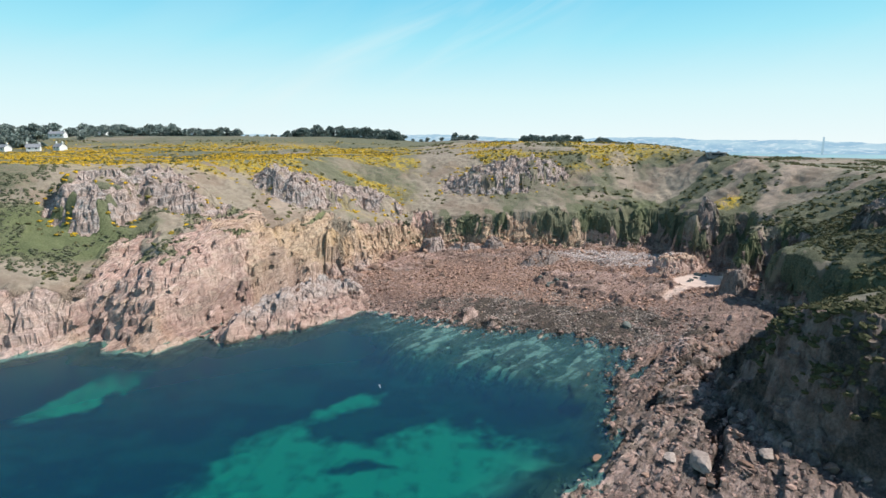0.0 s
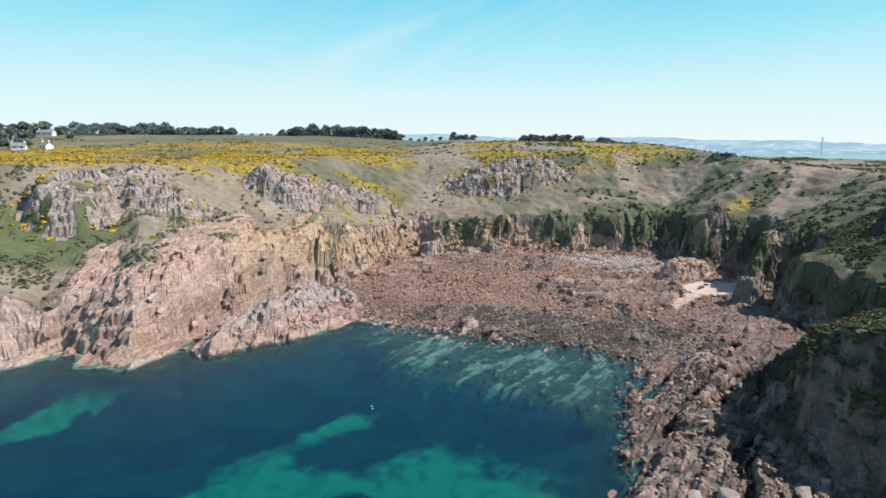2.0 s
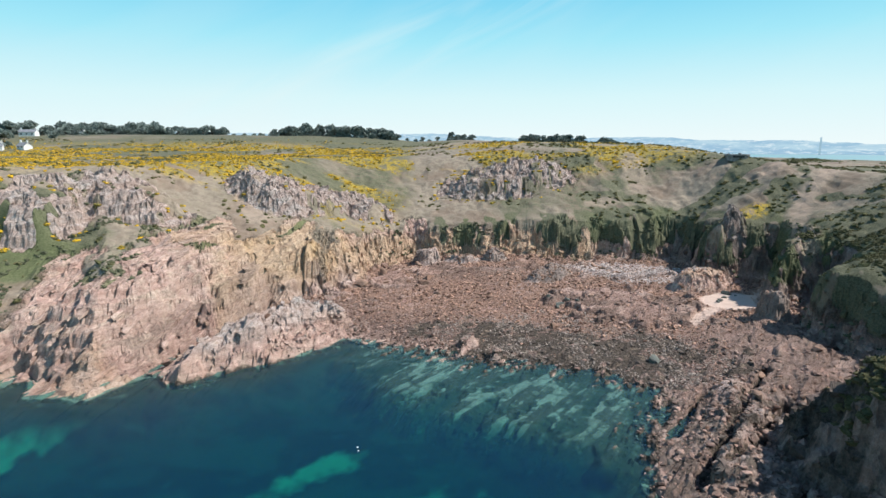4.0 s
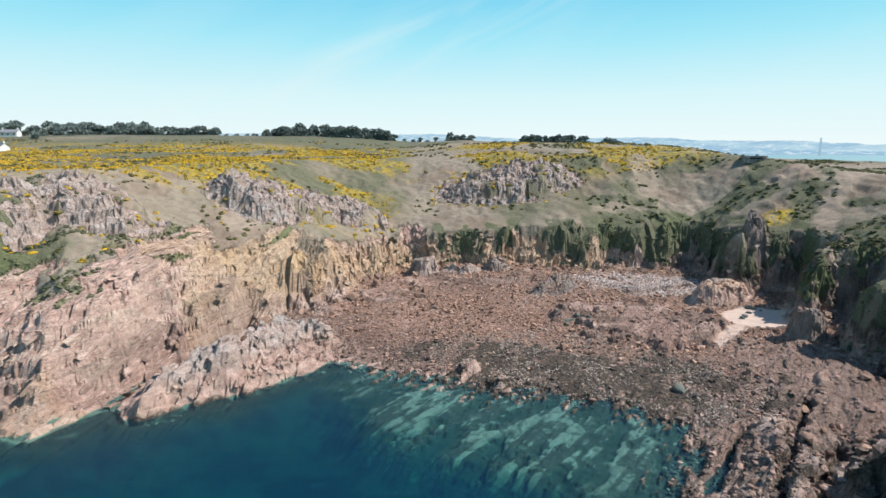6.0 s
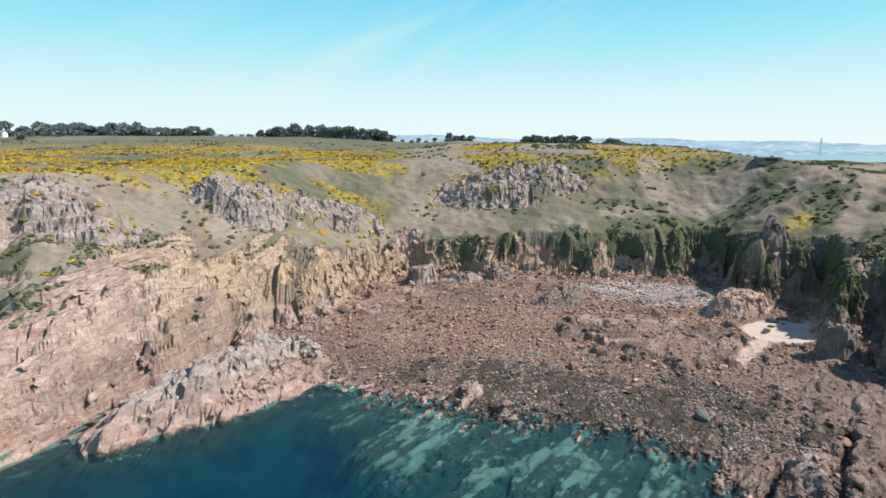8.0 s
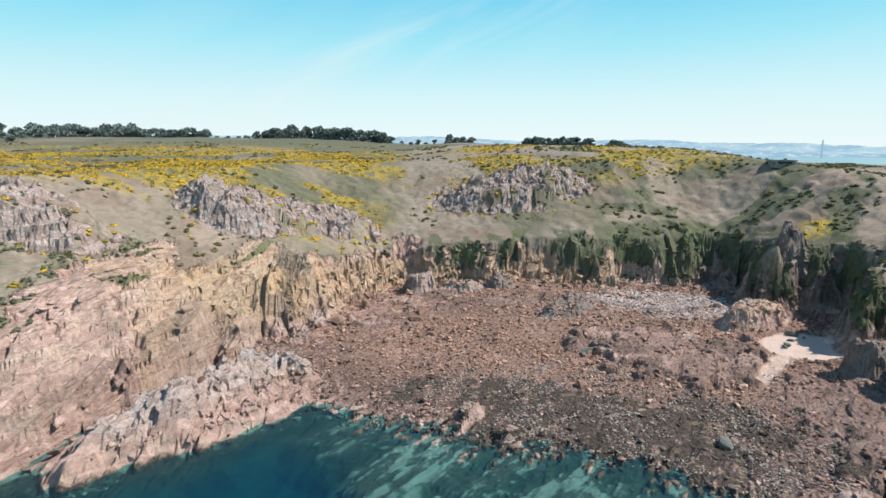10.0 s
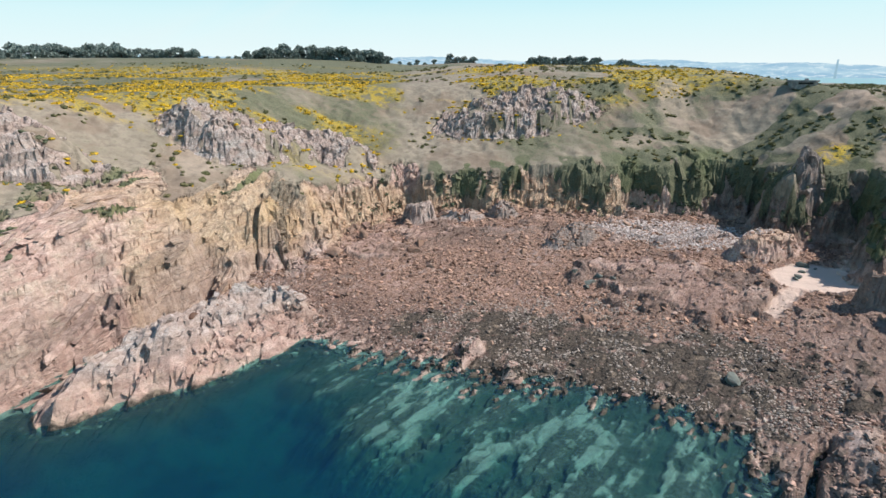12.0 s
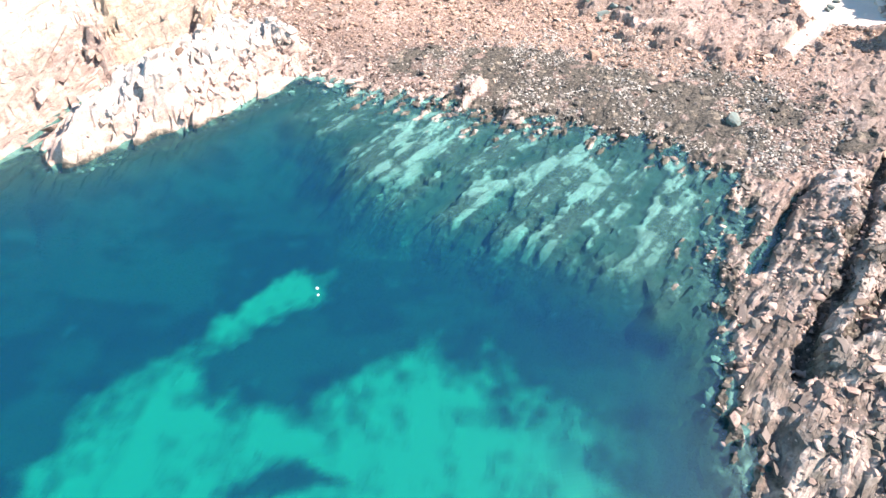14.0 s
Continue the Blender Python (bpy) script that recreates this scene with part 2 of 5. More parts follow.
    for cx, cy, a, b, turn, rise in KNOLLS:
        e = ellipse(gx * 0.35 + x * 0.65, gy * 0.35 + y * 0.65, cx, cy, a, b, turn)
        m = smooth((1.25 - e) / 0.6)
        base = base + rise * m
        rocky = np.maximum(rocky, smooth((1.55 - e) / 0.5))
    for ax, ay, bx, by, w, rise in RIDGES:
        ex, ey = bx - ax, by - ay
        t = np.clip(((wx - ax) * ex + (wy - ay) * ey) / (ex * ex + ey * ey), 0, 1)
        d = np.hypot(wx - ax - t * ex, wy - ay - t * ey)
        d = d + 1.6 * (fbm(x / 5, y / 5, 3, 45) - 0.5) * (w > 4)
        base = base + rise * smooth((w - d) / w * 1.5)
        rocky = np.maximum(rocky, smooth((w * 1.2 - d) / (w * 0.5)))
    # the long ridge: steep to the gully, falling in ledges to the water
    crest = np.zeros(x.shape)
    for (ax, ay, ah), (bx, by, bh) in zip(CREST, CREST[1:]):
        ex, ey = bx - ax, by - ay
        t = np.clip(((wx - ax) * ex + (wy - ay) * ey) / (ex * ex + ey * ey), 0, 1)
        px, py = wx - ax - t * ex, wy - ay - t * ey
        side = (ex * py - ey * px) > 0
        d = np.hypot(px, py) + 2.6 * (fbm(x / 6, y / 6, 3, 45) - 0.5)
        k = np.clip(1 - d / np.where(side, 4.5, 11.0), 0, 1)
        k = np.where(side, smooth(k * 1.2), 0.6 * k + 0.4 * smooth((k - 0.45) / 0.35))
        crest = np.maximum(crest, (ah + (bh - ah) * t + 3.2 * (fbm(x / 4, y / 4, 3, 49) - 0.5)) * k)
    base = base + crest * smooth((dw + 2) / 3)
    rocky = np.maximum(rocky, smooth((crest - 0.8) / 2.0))
    cleft = np.zeros(x.shape)
    for ax, ay, bx, by, w, cut in CLEFTS:
        ex, ey = bx - ax, by - ay
        t = np.clip(((wx - ax) * ex + (wy - ay) * ey) / (ex * ex + ey * ey), 0, 1)
        d = np.hypot(wx - ax - t * ex, wy - ay - t * ey)
        k = smooth(1.5 - d / (0.75 * w)) * smooth((fbm(x / 7, y / 7, 2, 53) - 0.2) / 0.15)
        cleft = np.maximum(cleft, k)
    cleft = cleft * (dc < 1)
    base = base - 1.9 * cleft * smooth((dw + 1) / 3)
    ravine = np.zeros(x.shape)
    for ax, ay, bx, by, w, cut in RAVINES:
        ex, ey = bx - ax, by - ay
        t = np.clip(((wx - ax) * ex + (wy - ay) * ey) / (ex * ex + ey * ey), 0, 1)
        d = np.hypot(wx - ax - t * ex, wy - ay - t * ey)
        d = d + 2.2 * blocks(x / 4, y / 4, 321, 0.5, 0)
        ravine = np.maximum(ravine, smooth((1.5 - d / w) / 0.4))
        base = base - np.minimum(cut * smooth(1.25 - d / w), np.maximum(base - foot, 0) * 0.85) * (1 - 0.75 * t)
    # the gully behind the long ridge
    ex, ey = 15, 42
    t = np.clip(((wx + 67) * ex + (wy - 145) * ey) / (ex * ex + ey * ey), 0, 1)
    crack = smooth(1.25 - np.hypot(wx + 67 - t * ex, wy - 145 - t * ey) / 3.2)
    base = np.where(dw > -3, np.maximum(base - 6.5 * crack, np.minimum(base, 0.5)), base)
    # a line on the slab for a shadowed slit; marks colour, cuts nothing
    ex, ey = 15, 41
    t = np.clip(((wx + 71) * ex + (wy - 149) * ey) / (ex * ex + ey * ey), 0, 1)
    slit = smooth(1.4 - np.hypot(wx + 71 - t * ex, wy - 149 - t * ey) / 1.3) * (dc > 0)
    # cover
    n1, n2 = fbm(x / 22, y / 22, 4, 41), fbm(x / 5, y / 5, 3, 47)
    platform = smooth((wide * 1.25 + 9 * (n1 - 0.5) + 5 * (n2 - 0.5) - dc) / 5)
    left_apron = smooth((-38 - x) / 10) * smooth((19 + 13 * smooth((-62 - x) / 10) + 26 * (n1 - 0.5) + 12 * (n2 - 0.5) - dc) / 8) * smooth((x + 106) / 14)
    rock = np.clip(np.maximum(np.maximum(np.maximum(platform, rocky * smooth((n2 - 0.30) / 0.10) * smooth((vnoise(x / 2.1, y / 2.1, 57) + 0.6 * rocky - 0.62) / 0.15)), left_apron), 0.9 * ravine * smooth((60 - x) / 10)) * (1 - 0.75 * ravine * smooth((x - 70) / 10) * smooth((base - 9) / 3)), 0, 1) * (1 - far)
    stream = np.clip(((wx - 86) * -16 + (wy - 184) * -13) / 425.0, 0, 1)
    stream = smooth((2.6 - np.hypot(wx - 86 + 16 * stream, wy - 184 + 13 * stream)) / 1.5)
    sandy = np.maximum(smooth((1.1 - ellipse(wx, wy, 92.5, 190, 11, 10, -25)) / 0.25), 0.75 * stream) * (1 - rocky) * smooth((1.5 - dc) / 2)
    east = smooth((x - 24) / 6) * smooth((134 - y) / 10) * (dc < 3) * smooth((dw + 3) / 3)
    outcrop = np.maximum(smooth((fbm(x / 16 + 3, y / 11, 3, 43) - 0.52) / 0.07), 0.9 * east)
    shelf = smooth((1.05 + 1.1 * (n2 - 0.5) + 0.7 * (n1 - 0.5) - ellipse(wx, wy, 60, 186, 24, 16, -24)) / 0.3) * (1 - sandy)
    outcrop = np.maximum(outcrop * (1 - smooth((1.3 - ellipse(x, y, 26, 172, 44, 42, 0)) / 0.35)), shelf)
    terrace = smooth((1.1 + 0.6 * (n2 - 0.5) - ellipse(wx, wy, 82, 143, 15, 27, -28)) / 0.25) * (dc < 2)
    outcrop = np.maximum(outcrop, terrace)
    mud = smooth((1.15 + 1.4 * (n2 - 0.5) + 0.8 * (n1 - 0.5) - ellipse(wx, wy, 34, 159, 40, 17, -24)) / 0.5) * (dw > -1) * (1 - shelf) * (1 - rocky)
    base = base + 0.6 * shelf
    shingle = smooth(dw / 4) * smooth((-dc + 2) / 5) * (1 - sandy) * (1 - rocky) * (1 - 0.85 * outcrop)
    base = base + 1.1 * outcrop * smooth(dw / 8) * smooth(-dc / 6) * (1 - sandy)
    rugged = rock * (1 - 0.9 * sandy)
    # fractured relief along the strike
    u, v = along_strike(x, y)
    uu, vv = u + 3 * (n1 - 0.5), v + (6 - 2 * left_apron) * (n1 - 0.5) + (1.5 - 1.1 * left_apron) * (n2 - 0.5)
    saw, fine = (vv / 7.0) % 1.0, ((vv + 0.6 * vnoise(u / 9, v / 3, 95)) / 2.3) % 1.0
    bluff = smooth((x - 51) / 6) * smooth((130 - y) / 8) * smooth((dc + 1) / 2)
    big = 0.5 + (0.75 - 0.65 * bluff) * (dc > -2) - 0.25 * left_apron - 0.3 * slabs - 0.15 * shingle - 0.22 * east + 0.45 * smooth(crest / 1.5)
    quiet = 1 - 0.35 * shingle
    relief = big * ((1.5 - 0.9 * east) * blocks(uu / (13 + 9 * left_apron), vv / 4.5, 61, 1.1, 0.3) + (0.9 - 0.45 * left_apron) * blocks(uu / (4.6 + 7 * left_apron), vv / 2.3, 66, 1.3, 0.35)
                    + (0.45 - 0.25 * left_apron) * blocks(uu / 1.9, vv / 1.1, 71, 1.3, 0.3) + 0.2 * blocks(uu / 0.9, vv / 0.8, 76, 1.2, 0.2))
    relief = relief + (2.0 * (saw - 0.5) * smooth((1 - saw) / 0.10) + 0.9 * (fine - 0.5) * smooth((1 - fine) / 0.12)) * (0.2 + 0.7 * left_apron + 0.5 * smooth(crest / 2) + 0.25 * east)
    thin = ((vv + 0.5 * vnoise(u / 6, v / 2, 98)) / 1.15) % 1.0
    relief = relief + 0.3 * east * (thin - 0.5) * smooth((1 - thin) / 0.2)
    relief = relief + np.maximum(rocky * (dc > 4), 0.12 * left_apron) * (1.1 * blocks(x / 3.4, y / 2.6, 111, 1.2, 0.4) + 0.5 * blocks(x / 1.2, y / 1.1, 115, 1.0, 0.3))
    base = base + rugged * quiet * relief * np.where(dw < 0, 0.5 * smooth((9 + dw) / 6), 1.0)
    tread = base - 0.12 * u + 2.2 * (n1 - 0.5) + 1.2 * (n2 - 0.5)
    for step, share in ((3.4, 0.8), (1.5, 0.7)):
        f = (tread / step) % 1.0
        base = base + slabs * (dc > 0) * rock * share * step * (smooth((f - 0.42) / 0.5) - f)
    base = base + (1 - rugged) * (1 - far) * (0.3 * (fbm(x / 3, y / 3, 3, 81) - 0.5) + (0.8 - 0.5 * smooth((x - 50) / 30)) * (n1 - 0.5)) * (dw > 0) + 1.6 * smooth((1.7 - ellipse(x, y, 125, 270, 11, 7, 10)) / 1.0)
    # reefs under the shallow water
    chink = cells(u / 9 + 1.6 * n1, v / 3.4 + 1.4 * n2, 96)
    reef = smooth((0.5 * fbm(u / 15, v / 4.2, 4, 91) + 0.3 * fbm(u / 5, v / 1.6, 3, 93) + 0.2 * fbm(x / 1.3, y / 1.3, 2, 94) - 0.335) / 0.2) * (0.72 + 0.28 * smooth((chink[1] - chink[0]) / 0.2)) * np.maximum(shoal, (0.08 + 0.5 * smooth((x - 22) / 4) * smooth((130 - y) / 8)) * smooth((5 + dw) / 4))
    base = np.where(dw < -1.5, np.minimum(base + reef * shoal * 1.3, -0.25 - 0.5 * (1 - reef)), base)
    stud = smooth((blocks(u / 2.4, v / 1.0, 97, 0.9, 0.3) - 0.10) / 0.2) * smooth((12 + dw) / 9) * smooth((2 - dw) / 2) * np.maximum(shoal, smooth((x - 26) / 4) * smooth((130 - y) / 8) * smooth((5 + dw) / 3))
    base = base + 0.85 * stud
    base = np.minimum(base, np.maximum(dw, 0) * 2.6 + 0.8 + 1.2 * relief * rugged)
    return dict(z=base, dw=dw, dc=dc, rock=rock, rocky=rocky, sandy=sandy, shingle=shingle, reef=reef, n1=n1, n2=n2,
                wide=wide, far=far, apron=left_apron, shoal=shoal, ds=ds, outcrop=outcrop, ravine=ravine, crack=crack, east=east, shelf=shelf, cleft=cleft, crest=crest, stud=stud, slit=slit, terrace=terrace, mud=mud, bluff=bluff)


def ground_z(x, y):
    return float(terrain(np.array([float(x)]), np.array([float(y)]))["z"][0])


def spread(lo, hi, fine, out_lo, out_hi, grow):
    """Coordinates at even fine steps from lo to hi, and at growing steps beyond."""
    mid = list(np.arange(lo, hi, fine))
    step, a = fine, lo
    left = []
    while a > out_lo:
        step *= grow
        a -= step
        left.append(a)
    step, b = fine, mid[-1]
    right = []
    while b < out_hi:
        step *= grow
        b += step
        right.append(b)
    return np.array(left[::-1] + mid + right)


# ---------- materials ----------
class Nodes:
    """Short hand for building one material's nodes."""

    def __init__(self, name):
        self.mat = bpy.data.materials.new(name)
        self.mat.use_nodes = True
        self.tree = self.mat.node_tree
        self.tree.nodes.clear()
        self.out = self.tree.nodes.new("ShaderNodeOutputMaterial")
        self.co = self.tree.nodes.new("ShaderNodeTexCoord").outputs["Object"]

    def link(self, a, b):
        self.tree.links.new(a, b)

    def put(self, socket, value):
        if isinstance(value, bpy.types.NodeSocket):
            self.link(value, socket)
        elif isinstance(value, tuple) and len(value) == 3 and socket.type == "RGBA":
            socket.default_value = (*value, 1)
        else:
            socket.default_value = value

    def noise(self, scale, detail=4.0, rough=0.55, vector=None, distortion=0.0):
        n = self.tree.nodes.new("ShaderNodeTexNoise")
        n.inputs["Scale"].default_value, n.inputs["Detail"].default_value = scale, detail
        n.inputs["Roughness"].default_value, n.inputs["Distortion"].default_value = rough, distortion
        self.link(vector or self.co, n.inputs["Vector"])
        return n.outputs["Fac"]

    def voronoi(self, scale, feature="F1", output="Distance", vector=None):
        n = self.tree.nodes.new("ShaderNodeTexVoronoi")
        n.feature = feature
        n.inputs["Scale"].default_value = scale
        self.link(vector or self.co, n.inputs["Vector"])
        return n.outputs[output]

    def mapped(self, scale=(1, 1, 1), turn=(0, 0, 0)):
        n = self.tree.nodes.new("ShaderNodeMapping")
        n.vector_type = "TEXTURE"
        n.inputs["Scale"].default_value = [1.0 / a for a in scale]
        n.inputs["Rotation"].default_value = [radians(a) for a in turn]
        self.link(self.co, n.inputs["Vector"])
        return n.outputs["Vector"]

    def math(self, op, a, b=0.0):
        n = self.tree.nodes.new("ShaderNodeMath")
        n.operation = op
        self.put(n.inputs[0], a)
        self.put(n.inputs[1], b)
        return n.outputs[0]

    def span(self, value, lo, hi, to_lo=0.0, to_hi=1.0):
        n = self.tree.nodes.new("ShaderNodeMapRange")
        n.interpolation_type = "SMOOTHSTEP"
        for key, v in (("From Min", lo), ("From Max", hi), ("To Min", to_lo), ("To Max", to_hi)):
            n.inputs[key].default_value = v
        self.link(value, n.inputs["Value"])
        return n.outputs["Result"]

    def mix(self, fac, a, b, blend="MIX"):
        n = self.tree.nodes.new("ShaderNodeMixRGB")
        n.blend_type = blend
        self.put(n.inputs["Fac"], fac)
        self.put(n.inputs["Color1"], a)
        self.put(n.inputs["Color2"], b)
        return n.outputs["Color"]

    def attribute(self, name):
        n = self.tree.nodes.new("ShaderNodeAttribute")
        n.attribute_name = name
        s = self.tree.nodes.new("ShaderNodeSeparateColor")
        self.link(n.outputs["Color"], s.inputs["Color"])
        return s.outputs["Red"], s.outputs["Green"], s.outputs["Blue"]

    def island(self):
        return self.tree.nodes.new("ShaderNodeNewGeometry").outputs["Random Per Island"]

    def each(self):
        return self.tree.nodes.new("ShaderNodeObjectInfo").outputs["Random"]

    def bump(self, height, strength, distance):
        n = self.tree.nodes.new("ShaderNodeBump")
        n.inputs["Strength"].default_value, n.inputs["Distance"].default_value = strength, distance
        self.link(height, n.inputs["Height"])
        return n.outputs["Normal"]

    def surface(self, colour, rough=0.9, normal=None, metal=0.0, specular=0.3):
        n = self.tree.nodes.new("ShaderNodeBsdfPrincipled")
        self.put(n.inputs["Base Color"], colour)
        self.put(n.inputs["Roughness"], rough)
        n.inputs["Metallic"].default_value = metal
        n.inputs["Specular IOR Level"].default_value = specular
        if normal:
            self.link(normal, n.inputs["Normal"])
        self.link(n.outputs["BSDF"], self.out.inputs["Surface"])
        return self.mat


def ground_material():
    n = Nodes("coast_ground")
    rock, green, lush = n.attribute("cover")
    sand, shingle, weed = n.attribute("shore")
    ochre, grey, gorse = n.attribute("tone")
    strata = n.mapped((0.3, 1.0, 0.7), (0, 0, 52))
    beds = n.mapped((0.05, 1.0, 0.9), (0, 0, 52))
    west = n.mapped((0.04, 0.8, 0.5), (0, 0, 72))
    a = n.noise(0.055, 5, 0.6)
    b = n.noise(0.45, 6, 0.65)
    c = n.noise(2.2, 5, 0.7)
    band = n.noise(0.5, 5, 0.6, strata, 0.4)
    chip = n.tree.nodes.new("ShaderNodeSeparateColor")
    n.link(n.voronoi(0.8, "F1", "Color", strata), chip.inputs["Color"])
    flake = n.tree.nodes.new("ShaderNodeSeparateColor")
    n.link(n.voronoi(2.3, "F1", "Color", strata), flake.inputs["Color"])
    grit = n.tree.nodes.new("ShaderNodeSeparateColor")
    n.link(n.voronoi(5.5, "F1", "Color"), grit.inputs["Color"])
    # granite: pink, tan and grey, in broken blocks
    pink = n.mix(n.span(b, 0.35, 0.65), (0.49, 0.325, 0.275), (0.645, 0.48, 0.415))
    tan = n.mix(n.span(c, 0.3, 0.7), (0.54, 0.42, 0.325), (0.67, 0.56, 0.47))
    stone = n.mix(n.math("ADD", n.span(band, 0.48, 0.68, 0.0, 0.7), n.span(a, 0.45, 0.62, 0.0, 0.3)), pink, tan)
    stone = n.mix(n.math("MULTIPLY", ochre, 0.8), stone, n.mix(n.span(c, 0.3, 0.7), (0.52, 0.34, 0.15), (0.72, 0.54, 0.31)))
    pale = n.mix(n.span(c, 0.35, 0.65), (0.37, 0.335, 0.31), (0.58, 0.53, 0.50))
    pale = n.mix(n.span(band, 0.4, 0.6, 0, 0.5), pale, (0.50, 0.36, 0.30))
    reddish, sheer, white = n.attribute("zone")
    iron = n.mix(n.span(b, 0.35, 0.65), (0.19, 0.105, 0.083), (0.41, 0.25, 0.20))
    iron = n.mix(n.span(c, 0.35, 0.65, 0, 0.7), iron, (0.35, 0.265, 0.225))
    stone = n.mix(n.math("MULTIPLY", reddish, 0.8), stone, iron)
    stone = n.mix(grey, stone, pale)
    stone = n.mix(n.math("MULTIPLY", n.math("MULTIPLY", white, 0.2), n.span(b, 0.35, 0.6)), stone, n.mix(c, (0.52, 0.475, 0.46), (0.70, 0.65, 0.63)))
    seam = n.math("ABSOLUTE", n.math("SUBTRACT", n.noise(0.8, 4, 0.6, beds, 0.3), 0.5))
    seam = n.span(seam, 0.0, 0.034, 1.0, 0.0)
    jointed, turned, warm = n.attribute("joints")
    long_seam = n.math("ABSOLUTE", n.math("SUBTRACT", n.noise(0.7, 4, 0.6, west, 0.25), 0.5))
    seam = n.math("ADD", n.math("MULTIPLY", seam, n.math("SUBTRACT", 1.0, turned)), n.math("MULTIPLY", turned, n.span(long_seam, 0.0, 0.034, 1.0, 0.0)))
    seam = n.math("MULTIPLY", seam, jointed)
    stone = n.mix(n.math("MULTIPLY", seam, n.span(b, 0.35, 0.6, 0.05, 0.24)), stone, (0.18, 0.115, 0.09))
    stone = n.mix(n.math("MULTIPLY", sheer, 0.7), stone, n.mix(n.span(b, 0.35, 0.65), (0.09, 0.085, 0.055), (0.25, 0.235, 0.17)))
    stone = n.mix(n.span(chip.outputs["Red"], 0.0, 1.0, 0.0, 0.28), stone, (0.32, 0.22, 0.18), "MULTIPLY")
    stone = n.mix(n.span(flake.outputs["Red"], 0.55, 1.0, 0.0, 0.30), stone, (0.17, 0.12, 0.10))
    stone = n.mix(n.span(grit.outputs["Red"], 0.6, 1.0, 0.0, 0.30), stone, (0.14, 0.10, 0.085))
    stone = n.mix(n.span(c, 0.54, 0.72, 0.0, 0.42), stone, (0.13, 0.09, 0.075))
    bloom, mound, soil = n.attribute("bed_shade_soil")
    # mound: dark rock, with the shade of bluff and cliffs put into the colour
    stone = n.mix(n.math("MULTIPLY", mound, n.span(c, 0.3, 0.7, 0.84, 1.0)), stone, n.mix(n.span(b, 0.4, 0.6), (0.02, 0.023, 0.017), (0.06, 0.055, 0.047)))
    own = n.island()
    stone = n.mix(0.8, stone, n.mix(own, (0.72, 0.70, 0.70), (1.16, 1.15, 1.14)), "MULTIPLY")
    # shingle and boulders too small to stand alone
    peb = n.voronoi(2.6, "F1", "Color")
    pebs = n.tree.nodes.new("ShaderNodeSeparateColor")
    n.link(peb, pebs.inputs["Color"])
    gravel = n.mix(pebs.outputs["Red"], (0.085, 0.054, 0.043), (0.25, 0.165, 0.135))
    gravel = n.mix(n.span(pebs.outputs["Green"], 0.75, 0.95), gravel, (0.42, 0.35, 0.315))
    gravel = n.mix(n.span(n.voronoi(2.6, "DISTANCE_TO_EDGE", "Distance"), 0.14, 0.0, 0.0, 0.9), gravel, (0.035, 0.025, 0.022))
    gravel = n.mix(n.math("MULTIPLY", warm, 0.8), gravel, n.mix(pebs.outputs["Blue"], (0.13, 0.075, 0.055), (0.42, 0.265, 0.20)))
    stone = n.mix(n.math("MULTIPLY", shingle, n.span(b, 0.38, 0.52)), stone, gravel)
    wet = n.mix(n.span(c, 0.35, 0.65), (0.036, 0.03, 0.025), (0.11, 0.087, 0.07))
    wet = n.mix(n.span(b, 0.55, 0.68), wet, (0.24, 0.185, 0.14))
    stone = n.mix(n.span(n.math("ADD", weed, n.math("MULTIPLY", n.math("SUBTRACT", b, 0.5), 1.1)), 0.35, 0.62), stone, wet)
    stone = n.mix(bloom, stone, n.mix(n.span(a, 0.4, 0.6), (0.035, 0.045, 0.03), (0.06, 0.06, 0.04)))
    sandcol = n.mix(c, (0.51, 0.39, 0.325), (0.58, 0.45, 0.38))
    # turf: dry, brown and green
    dry = n.mix(n.span(b, 0.35, 0.65), (0.215, 0.18, 0.138), (0.315, 0.265, 0.205))
    dry = n.mix(n.span(a, 0.45, 0.6, 0, 0.6), dry, (0.20, 0.14, 0.105))
    leafy = n.mix(n.span(c, 0.35, 0.65), (0.09, 0.094, 0.06), (0.168, 0.166, 0.105))
    turf = n.mix(n.span(n.math("ADD", green, n.math("MULTIPLY", n.math("SUBTRACT", b, 0.5), 0.9)), 0.3, 0.7), dry, leafy)
    turf = n.mix(lush, turf, n.mix(c, (0.06, 0.09, 0.02), (0.12, 0.165, 0.045)))
    turf = n.mix(n.math("MULTIPLY", gorse, n.math("MULTIPLY", n.span(b, 0.4, 0.55), n.span(c, 0.4, 0.55, 0.3, 1.0))), turf, n.mix(c, (0.42, 0.28, 0.02), (0.60, 0.42, 0.03)))
    turf = n.mix(n.math("MULTIPLY", soil, n.span(b, 0.3, 0.6, 0.45, 1.0)), turf, n.mix(c, (0.30, 0.225, 0.17), (0.44, 0.35, 0.28)))
    # the same mask on turf: dark scrub plus painted shade
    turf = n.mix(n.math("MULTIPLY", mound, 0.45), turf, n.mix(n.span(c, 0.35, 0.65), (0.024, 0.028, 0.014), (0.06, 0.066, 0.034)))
    edge = n.math("ADD", rock, n.math("MULTIPLY", n.math("SUBTRACT", c, 0.5), 0.7))
    col = n.mix(n.span(edge, 0.42, 0.58), turf, stone)
    col = n.mix(sand, col, sandcol)
    high = n.math("ADD", n.math("MULTIPLY", c, 0.35), n.math("ADD", n.math("MULTIPLY", band, 0.6), chip.outputs["Green"]))
    high = n.math("ADD", high, n.math("ADD", n.math("MULTIPLY", flake.outputs["Green"], 0.6), n.math("MULTIPLY", grit.outputs["Green"], 0.3)))
